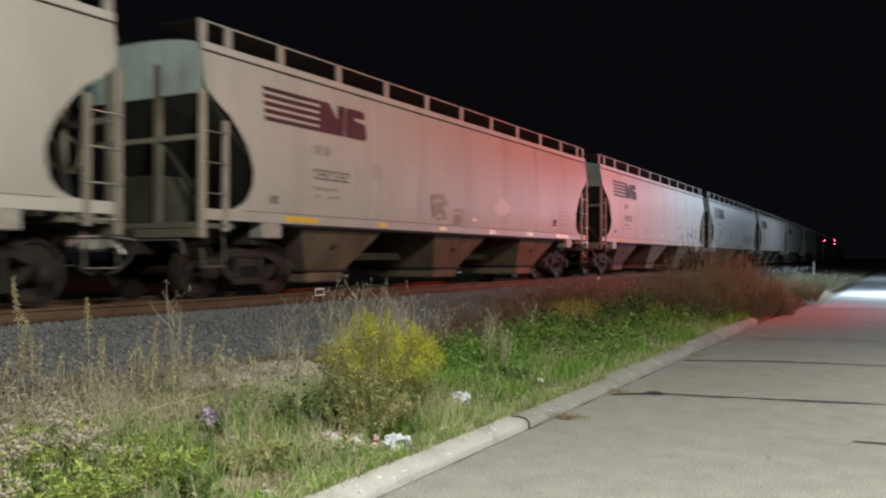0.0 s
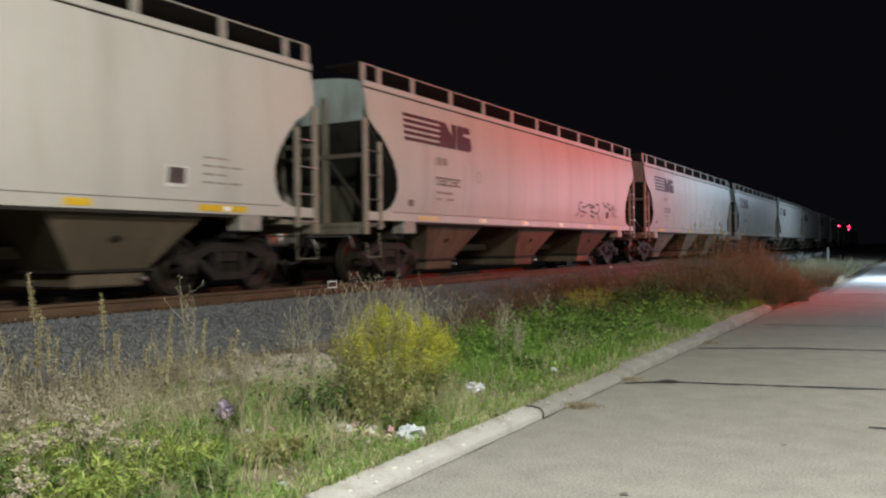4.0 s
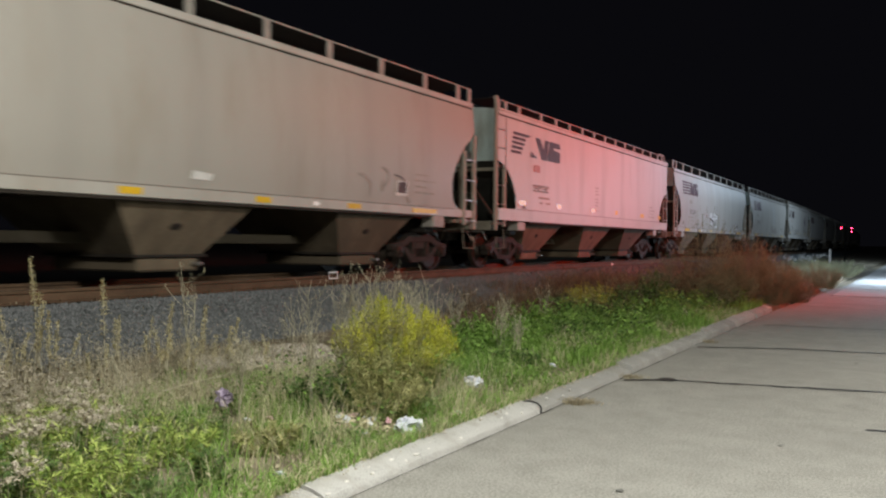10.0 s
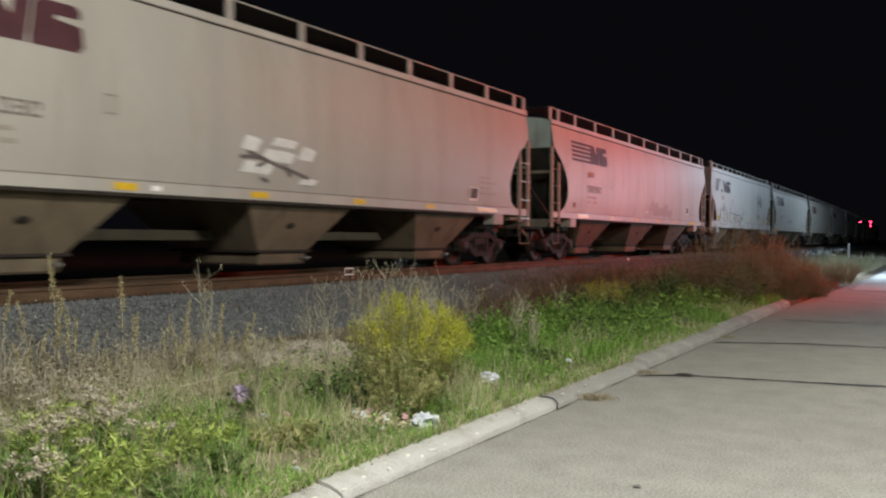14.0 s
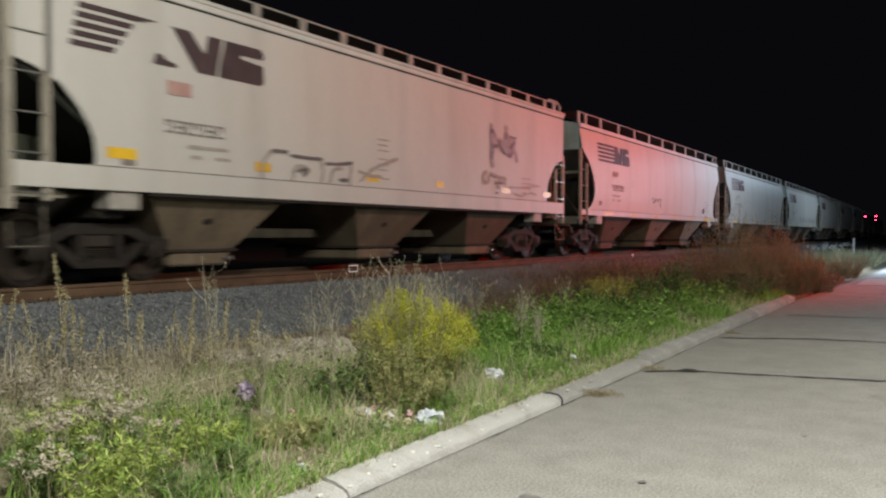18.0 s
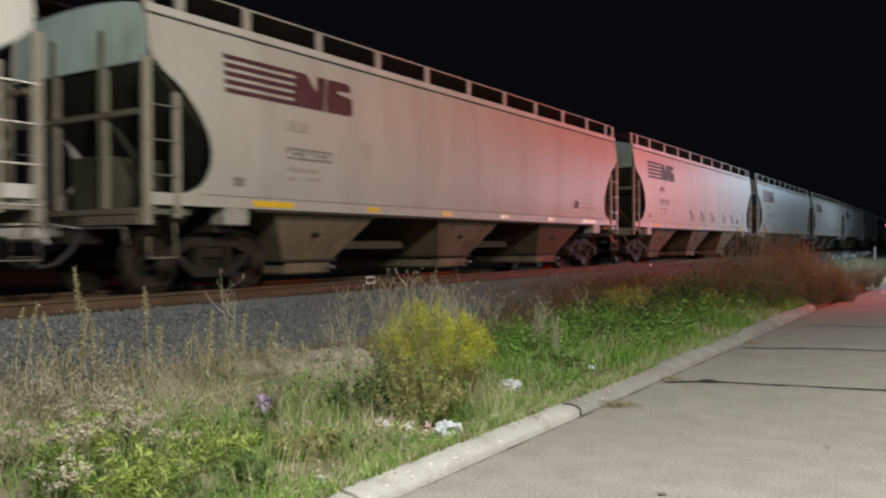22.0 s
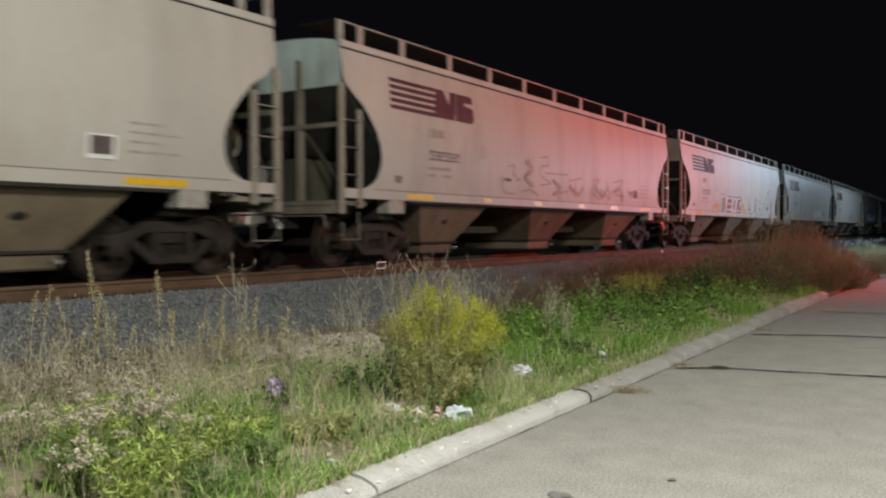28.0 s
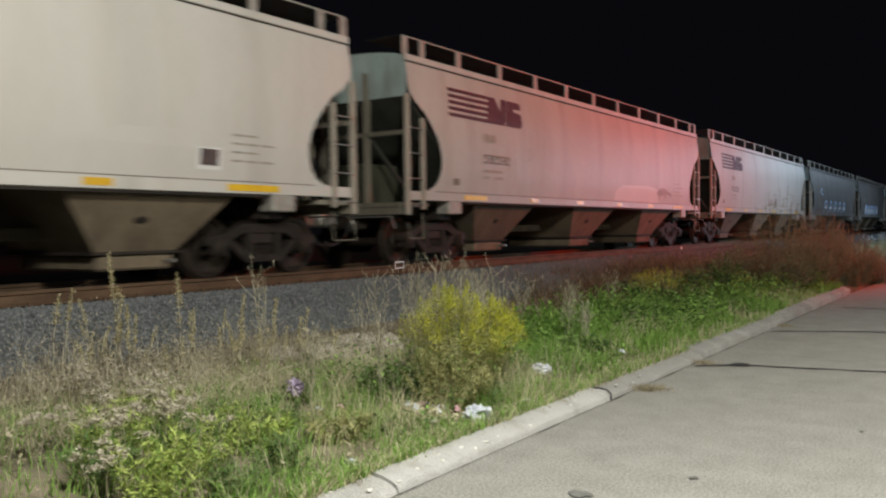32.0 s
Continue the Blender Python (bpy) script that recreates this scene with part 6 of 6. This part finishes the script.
def stems_leaves(thing, n, r, h, leaf, leaf_size, stem_mat, leaf_mat, rng, per=26, lean=0.25, top_bare=0.0, r0=0.004, start=0.1, wild=0.72, dome=0.28, droop=0.3):
    """Stems that spread from one foot, with leaves all the way up."""
    bm = bmesh.new()
    pts, tips = [], []
    for i in range(n):
        a, d = rng.uniform(0, 6.28), r * math.sqrt(rng.uniform(0, 1))
        b = Vector((math.cos(a) * d * 0.55, math.sin(a) * d * 0.55, -0.03))
        hh = h * rng.uniform(wild, 1.0) * (1 - dome * (d / r) ** 2)
        t = Vector((math.cos(a) * d * (1 + lean), math.sin(a) * d * (1 + lean), hh))
        m = (b + t) / 2 + Vector((rng.uniform(-0.03, 0.03), rng.uniform(-0.03, 0.03), hh * 0.05))
        tube(bm, [b, m, t], r0, 4, r0 * 0.5)
        tips.append(t)
        for k in range(per):
            f = start + (1 - top_bare - start) * rng.random()
            q = b.lerp(m, f * 2) if f < 0.5 else m.lerp(t, f * 2 - 1)
            pts.append(q)
    tagged(part("stem_growth", bm, stem_mat, thing), kind="stuff")
    if pts:
        p = np.array([tuple(q) for q in pts])
        tagged(again("foliage", leaf_mesh("foliage", p, np.array([leaf_size * rng.uniform(0.6, 1.3) for _ in pts]), leaf_mat, np.random.default_rng(rng.randint(0, 9999)), leaf, droop), None, thing), kind="stuff")
    return tips


def flower_plumes(thing, tips, mat, rng, name, spread=0.10, tall=0.16, n=60, size=0.012):
    pts = []
    for t in tips:
        for k in range(n):
            f = rng.random()
            a = rng.uniform(0, 6.28)
            d = spread * (1 - f) * rng.uniform(0.2, 1)
            pts.append((t.x + math.cos(a) * d, t.y + math.sin(a) * d, t.z - tall * 0.6 + tall * f + rng.uniform(-0.01, 0.02)))
    p = np.array(pts)
    tagged(again(name, leaf_mesh(name, p, np.array([size * rng.uniform(0.7, 1.5) for _ in pts]), mat, np.random.default_rng(rng.randint(0, 9999)), 1.6), None, thing), kind="stuff")


def plants():
    rng = random.Random(17)
    # goldenrod bush by the kerb, a dusty leafy base and yellow plumes
    g = tagged(empty("goldenrod_bush", (-4.15, 6.35, soil_z(-4.15, 6.35))), "goldenrod bush with yellow plumes over dusty olive leaves", "bush")
    tips = stems_leaves(g, 170, 0.42, 0.98, 6.0, 0.0085, "olive", "olive", rng, 95, 0.47, 0, 0.003, 0.04, 0.62, 0.42, 0.5)
    flower_plumes(g, [p for p in tips if p.z > 0.52 and p.x > -0.08], "goldenrod", rng, "bloom", 0.12, 0.22, 190, 0.0088)
    flower_plumes(g, [p for p in tips if p.z > 0.60 and p.x <= -0.08], "goldenrod", rng, "bloom", 0.11, 0.20, 75, 0.0085)
    rng = random.Random(23)
    g = tagged(empty("dry_weed_clump", (-3.92, 5.86, soil_z(-3.92, 5.86))), "half-dry feathery weed clump in front of the goldenrod", "weed")
    stems_leaves(g, 80, 0.36, 0.62, 6.0, 0.008, "olive", "olive", rng, 75, 0.2, 0, 0.003, 0.05, 0.5, 0.4, 0.6)
    g = tagged(empty("dark_weed_clump", (-4.45, 5.72, soil_z(-4.45, 5.72))), "dark green leafy weed at the foot of the goldenrod", "weed")
    stems_leaves(g, 30, 0.30, 0.36, 2.6, 0.024, "straw", "dark_leaf", rng, 40, 0.2)
    # leafy goldenrod shoots without flowers, front of the verge
    for x, y, r, h in ((-4.05, 3.25, 0.30, 0.44), (-3.72, 3.7, 0.24, 0.32), (-4.40, 3.45, 0.32, 0.48), (-4.72, 3.85, 0.30, 0.42), (-4.2, 3.95, 0.28, 0.36), (-3.62, 3.2, 0.22, 0.28), (-3.95, 4.45, 0.22, 0.26), (-4.6, 4.5, 0.24, 0.30), (-4.75, 3.15, 0.32, 0.48), (-5.05, 3.7, 0.28, 0.36), (-3.9, 2.85, 0.26, 0.42), (-4.35, 2.85, 0.28, 0.46)):
        w = tagged(empty("leafy_weed", (x, y, soil_z(x, y))), "fresh yellow-green leafy weed shoots on the verge", "weed", group="leafy weeds of the verge")
        hue = rng.choice(("weed", "weed", "weed", "dark_leaf", "olive"))
        stems_leaves(w, 13 if hue == "dark_leaf" else 22, r, h * (0.75 if hue == "dark_leaf" else 1), 5.4, 0.0118, "olive", hue, rng, 52, 0.12, 0, 0.003, 0.12, 0.5, 0.2, 0.35)
    for x, y, r, h in ((-4.0, 8.6, 0.30, 0.34), (-4.4, 9.6, 0.36, 0.42), (-4.0, 10.8, 0.34, 0.36), (-4.6, 12.0, 0.42, 0.50), (-4.1, 13.2, 0.4, 0.42), (-4.8, 10.6, 0.40, 0.52), (-4.9, 8.8, 0.34, 0.42), (-3.85, 14.8, 0.36, 0.36), (-5.0, 13.6, 0.45, 0.56), (-4.5, 7.6, 0.3, 0.4), (-5.3, 12.0, 0.4, 0.55), (-3.9, 9.7, 0.26, 0.3), (-4.7, 9.3, 0.32, 0.5), (-4.3, 11.6, 0.34, 0.44), (-5.4, 10.2, 0.4, 0.5), (-4.9, 14.9, 0.42, 0.5), (-4.3, 16.0, 0.4, 0.45)):
        w = tagged(empty("leafy_weed", (x, y, soil_z(x, y))), "dense green broad-leaved weed in the grass", "weed", group="leafy weeds of the verge")
        stems_leaves(w, 30, r, h, 2.4, 0.024, "grass", "grass" if rng.random() < 0.6 else "dark_leaf", rng, 60, 0.2, 0, 0.004, 0.1, 0.6, 0.5)
    for x, y, r, h in ((-5.6, 15.2, 0.4, 0.62), (-5.9, 16.4, 0.45, 0.6)):
        w = tagged(empty("goldenrod_bush", (x, y, soil_z(x, y))), "small goldenrod clump with dull yellow tops", "bush")
        tips = stems_leaves(w, 40, r, h, 5.0, 0.014, "olive", "olive", rng, 40, 0.2)
        flower_plumes(w, tips, "goldenrod", rng, "bloom", 0.08, 0.15, 30, 0.014)
    # pale flat flower heads
    for i in range(26):
        f = rng.random()
        x, y = -4.1 - 1.9 * f + rng.uniform(-0.3, 0.3), 2.65 + 0.95 * f + rng.uniform(-0.3, 0.8)
        w = tagged(empty("pale_flower", (x, y, soil_z(x, y))), "faded pale flat flower heads on thin stalks", "flower", group="pale flowers of the verge")
        tips = stems_leaves(w, 5, 0.12, rng.uniform(0.34, 0.50), 3.0, 0.008, "straw", "olive", rng, 10, 0.3, 0, 0.0025)
        flower_plumes(w, tips, "pale_head", rng, "bloom", 0.072, 0.012, 85, 0.0105)
    # mullein-like stalks with seed heads
    spots = [(-7.30, 5.0, 1.16), (-6.75, 5.32, 0.98), (-6.25, 5.62, 0.80), (-6.05, 5.85, 0.78), (-7.0, 4.75, 0.78), (-6.72, 4.72, 0.74), (-7.5, 4.55, 0.82), (-7.2, 4.25, 0.8), (-6.45, 5.2, 0.64), (-5.9, 6.1, 0.66), (-6.9, 5.6, 0.6), (-7.6, 4.9, 0.7)]
    spots += [(rng.uniform(-7.5, -5.6), rng.uniform(4.1, 6.6), rng.uniform(0.36, 0.62)) for _ in range(22)]
    for x, y, h in spots:
        w = tagged(empty("seed_stalk", (x, y, soil_z(x, y))), "upright dry stalk with a long yellowish seed head", "weed", group="dry seed stalks by the ballast")
        lx, ly = rng.uniform(-0.09, 0.09), rng.uniform(-0.09, 0.09)
        part("stalk", tube(bmesh.new(), [(0, 0, -0.03), (lx * 0.3, ly * 0.3, h * 0.55), (lx, ly, h)], 0.006, 5, 0.004), "straw", w)
        for side in range(rng.choice((1, 1, 2, 3))):
            # the main head, and lesser ones branching below it
            z0, z1 = (h * rng.uniform(0.55, 0.68), h * 1.02) if side == 0 else (h * rng.uniform(0.4, 0.5), h * rng.uniform(0.6, 0.75))
            ox, oy = (0, 0) if side == 0 else (rng.uniform(-0.07, 0.07), rng.uniform(-0.07, 0.07))
            k = int(300 * min(1.0, h + 0.1) * (z1 - z0) / 0.4 * (1 if side == 0 else 0.6))
            f = np.array([rng.random() for _ in range(k)])
            f = (np.floor(f * 9) + np.array([rng.random() ** 2 for _ in range(k)])) / 9
            a = np.array([rng.uniform(0, 6.28) for _ in range(k)])
            zz = z0 + (z1 - z0) * f
            rr = 0.019 * min(1.0, 0.15 + h) * (1.1 - f * 0.6) * np.array([rng.uniform(0.4, 1.8) for _ in range(k)])
            p = np.stack([lx * (zz / h) ** 2 + ox * f ** 0.5 + np.cos(a) * rr, ly * (zz / h) ** 2 + oy * f ** 0.5 + np.sin(a) * rr, zz], 1)
            tagged(again("seed_head", leaf_mesh("seed_head", p, np.full(k, 0.0135), "seed", np.random.default_rng(k), 1.7), None, w), kind="stuff")
        q = np.array([(lx * (z / h) ** 2, ly * (z / h) ** 2, z) for z in (rng.uniform(0.05, 0.6) * h for _ in range(18))])
        tagged(again("dry_foliage", leaf_mesh("dry_foliage", q, np.full(18, 0.018), "dead_leaf", np.random.default_rng(len(q)), 3.4, 0.9), None, w), kind="stuff")
    # tall thin branched stalks, bare and pale
    bare = [(-5.95, 5.65, 1.12, 0.20), (-6.2, 8.3, 1.02, 0.22), (-5.85, 8.6, 1.05, 0.24), (-5.5, 8.4, 1.08, 0.22), (-5.25, 8.9, 1.05, 0.24), (-5.0, 8.2, 0.98, 0.22), (-4.75, 7.9, 0.92, 0.2), (-6.6, 9.0, 0.96, 0.22), (-5.6, 10.2, 0.72, 0.25), (-5.3, 11.2, 0.62, 0.22), (-5.2, 7.4, 0.8, 0.15), (-4.5, 5.6, 0.78, 0.1), (-4.45, 6.0, 0.8, 0.1), (-5.4, 12.8, 0.6, 0.2), (-6.0, 7.2, 0.7, 0.18), (-4.35, 9.0, 0.72, 0.14), (-4.1, 8.9, 0.62, 0.1), (-4.7, 5.0, 0.62, 0.1)] + [(rng.uniform(-6.7, -5.2), rng.uniform(7.7, 9.6), rng.uniform(0.72, 1.0), 0.2) for _ in range(8)]
    for x, y, h, r in bare:
        w = tagged(empty("bare_weed", (x, y, soil_z(x, y))), "tall bare pale weed stalk with forked twigs", "weed", group="bare weeds by the ballast")
        bm = bmesh.new()
        tips = []
        for s in range(3):
            a = rng.uniform(0, 6.28)
            t = Vector((math.cos(a) * r * 0.5, math.sin(a) * r * 0.5, h * rng.uniform(0.8, 1.0)))
            b = Vector((rng.uniform(-0.03, 0.03), rng.uniform(-0.03, 0.03), -0.03))
            tube(bm, [b, b.lerp(t, 0.5) + Vector((rng.uniform(-0.03, 0.03), rng.uniform(-0.03, 0.03), 0)), t], 0.0042, 4, 0.002)
            for k in range(11):
                f = rng.uniform(0.4, 0.97)
                q = b.lerp(t, f)
                e = q + Vector((rng.uniform(-1, 1) * r * 0.7, rng.uniform(-1, 1) * r * 0.7, rng.uniform(0.06, 0.24)))
                tube(bm, [q, q.lerp(e, 0.5) + Vector((0, 0, -0.015)), e], 0.0027, 3, 0.0015)
                tips.append(e)
        tagged(part("twig_growth", bm, "straw", w), kind="stuff")
        flower_plumes(w, tips, "straw", rng, "seed_tuft", 0.03, 0.04, 14, 0.009)
    # fallen stalk
    w = tagged(empty("fallen_stalk", (0, 0, 0)), "long dry stalk fallen across the gravel", "weed")
    part("stalk", tube(bmesh.new(), [(-5.55, 4.95, 0.32), (-5.55, 5.7, 0.36), (-5.5, 6.6, 0.42)], 0.008, 5, 0.004), "straw", w)
    # brown feathery shrubs further along
    for x, y, r, h in ((-5.2, 17.4, 0.45, 0.42), (-6.0, 18.4, 0.5, 0.5), (-4.45, 20.2, 0.65, 1.70), (-5.2, 19.4, 0.6, 0.8), (-3.85, 21.6, 0.6, 1.55), (-5.3, 22.0, 0.8, 1.1), (-3.35, 22.9, 0.55, 1.2), (-4.5, 24.3, 0.8, 1.35), (-3.35, 24.4, 0.5, 0.95), (-6.2, 20.6, 0.6, 0.6), (-3.95, 19.0, 0.4, 0.75), (-4.3, 25.5, 0.7, 1.3), (-3.05, 25.2, 0.45, 0.75), (-6.4, 16.4, 0.4, 0.35), (-3.75, 20.3, 0.4, 0.95)):
        w = tagged(empty("dry_shrub", (x, y, soil_z(x, y))), "feathery orange-brown dry shrub beside the kerb", "shrub", group="dry shrubs beside the road")
        stems_leaves(w, 120, r, h * 1.42, 7.0, 0.0105, "brown", "brown", rng, 95, 0.40, 0, 0.0025, 0.05, 0.58, 0.5, 0.6)
    for x, y, r, h in ((-4.93, 17.6, 0.34, 1.02), (-5.5, 17.3, 0.3, 0.55)):
        w = tagged(empty("green_shrub", (x, y, soil_z(x, y))), "slim dark green leafy shrub among dry growth", "shrub")
        stems_leaves(w, 36, r, h, 2.6, 0.032, "straw", "dark_leaf", rng, 70, 0.3, 0, 0.004, 0.1, 0.6, 0.5)
    w = tagged(empty("yellow_weed", (-4.45, 17.0, soil_z(-4.45, 17.0))), "small yellow-green leafy weed by the kerb", "weed")
    stems_leaves(w, 10, 0.17, 0.66, 2.4, 0.04, "weed", "weed", rng, 20, 0.2)
    # pale weeds near the marker post
    for x, y, r, h in ((-3.05, 33.0, 0.6, 0.9), (-3.6, 36.0, 0.9, 1.0), (-4.3, 40.0, 1.0, 1.1), (-3.4, 45.5, 0.9, 0.85), (-4.8, 47.0, 1.2, 0.85), (-5.4, 39.0, 0.9, 1.0), (-5.4, 52.0, 1.4, 0.8), (-3.7, 50.5, 1.0, 0.9)):
        w = tagged(empty("pale_weed", (x, y, 0.05)), "pale green weed clump lit white beside the far road", "weed", group="pale weeds by the far road")
        stems_leaves(w, 90, r, h, 5.0, 0.013, "dry", "pale_weed", rng, 95, 0.3, 0, 0.006, wild=0.5)
    for i in range(9):
        x, y = rng.uniform(-7.6, -5.6), rng.uniform(52, 66)
        w = tagged(empty("white_flower", (x, y, 0.1)), "weed with white flower tufts by the marker post", "flower", group="white flowers by the far road")
        tips = stems_leaves(w, 8, 0.4, 0.95, 3.0, 0.02, "dry", "weed", rng, 10, 0.3, 0, 0.006)
        flower_plumes(w, tips, "white_post", rng, "bloom", 0.10, 0.16, 26, 0.03)
    # tufts growing from the gutter
    for x, y, r, h in ((-2.98, 7.85, 0.08, 0.09), (-2.9, 7.98, 0.07, 0.06), (-3.0, 9.75, 0.10, 0.06), (-3.02, 14.0, 0.1, 0.06)):
        p = np.array([(x + rng.gauss(0, r * 0.9), y + rng.gauss(0, r * 0.6), 0.0) for _ in range(210)])
        tagged(new("gutter_tuft", blade_mesh("gutter_tuft", p, np.array([h * rng.uniform(0.4, 1.2) for _ in p]), np.full(len(p), 0.006), np.array([rng.uniform(0.4, 1.4) for _ in p]), "dead_leaf")), "small dry tuft growing in the gutter", "weed", kind="stuff")


def litter():
    rng = random.Random(23)

    def scrap(name, label, at, size, flat, mat):
        bm = bmesh.new()
        bmesh.ops.create_icosphere(bm, subdivisions=3 if size > 0.08 else 1, radius=1.0)
        for v in bm.verts:
            far = Vector((at[0] * 7, at[1] * 5, 0))
            k = 0.75 + 0.5 * noise.noise(v.co * 1.6 + far) + 0.45 * noise.noise(v.co * 4.5 + far) + rng.uniform(-0.06, 0.06)
            v.co = Vector((v.co.x * k * size * 1.2, v.co.y * k * size * 0.8, v.co.z * k * size * flat))
        z = max(0, -min(v.co.z for v in bm.verts)) - 0.01
        ob = part(name, bm, mat)
        ob.location, ob.rotation_euler = (at[0], at[1], soil_z(at[0], at[1]) + z + (at[2] if len(at) > 2 else 0)), (rng.uniform(-0.5, 0.5), rng.uniform(-0.5, 0.5), rng.uniform(0, 6))
        tagged(ob, label, "litter")

    scrap("crumpled_paper", "crumpled white paper lying behind the kerb", (-3.47, 5.56, 0.02), 0.145, 0.6, "paper")
    scrap("crumpled_paper", "crumpled white paper in the grass", (-3.83, 7.33, 0.05), 0.10, 0.6, "paper")
    scrap("paper_scrap", "small white scrap in the grass", (-3.70, 9.05, 0.06), 0.045, 0.7, "paper")
    scrap("wrapper", "faded violet wrapper caught in the grass", (-5.0, 5.1, 0.06), 0.085, 0.9, "violet_paper")
    scrap("wrapper", "small pink wrapper behind the kerb", (-3.74, 5.66, 0.04), 0.04, 0.9, "pink_paper")
    for x, y in ((-4.22, 5.68), (-4.3, 5.78), (-4.1, 5.75), (-4.12, 5.5), (-3.98, 5.42), (-3.88, 5.62), (-4.6, 4.95), (-3.55, 5.62), (-3.72, 5.3), (-4.05, 5.62), (-4.18, 5.62), (-3.8, 5.5), (-4.0, 5.7), (-3.38, 5.66), (-4.5, 5.1), (-3.4, 6.2)):
        scrap("paper_scrap", "small torn white paper scrap in the grass", (x, y, 0.03), rng.uniform(0.03, 0.06), 0.5, "paper" if rng.random() < 0.75 else "pink_paper")
    scrap("paper_scrap", "flat white scrap near the kerb", (-3.42, 3.98, 0.05), 0.06, 0.6, "paper")


lawn()
stones()
plants()
litter()



# ---- what moves ----
def motions():
    times = [0.5 * i for i in range(65)]
    for car, start, shape in CARS:
        length = KINDS[shape]["length"]
        rows = []
        for t in times:
            y = start - travelled(t)
            x = TRACK_X + bend(y)
            x1 = TRACK_X + bend(y + length)
            rows.append((t, pose(x, y, RAIL_TOP, 0, 0, math.degrees(-math.atan2(x1 - x, length)))))
        walk(car, rows)
    # the wheels turn as the train rolls; wheelsets at the same end of a bogie share their keys
    steps = 480
    spins = {}
    for car, start, shape in CARS:
        for ob in car.children_recursive:
            if ob.name.split(".")[0] != "wheelset":
                continue
            y = round(ob.location.y, 2)
            if y not in spins:
                walk(ob, [(32.0 * i / steps, pose(0, ob.location.y, 0.457, math.degrees(travelled(32.0 * i / steps) / 0.457))) for i in range(steps + 1)])
                spins[y] = ob
            else:
                ob.rotation_mode = "QUATERNION"
                keys = ob.animation_data_create()
                keys.action = spins[y].animation_data.action
                keys.action_slot = spins[y].animation_data.action_slot


motions()
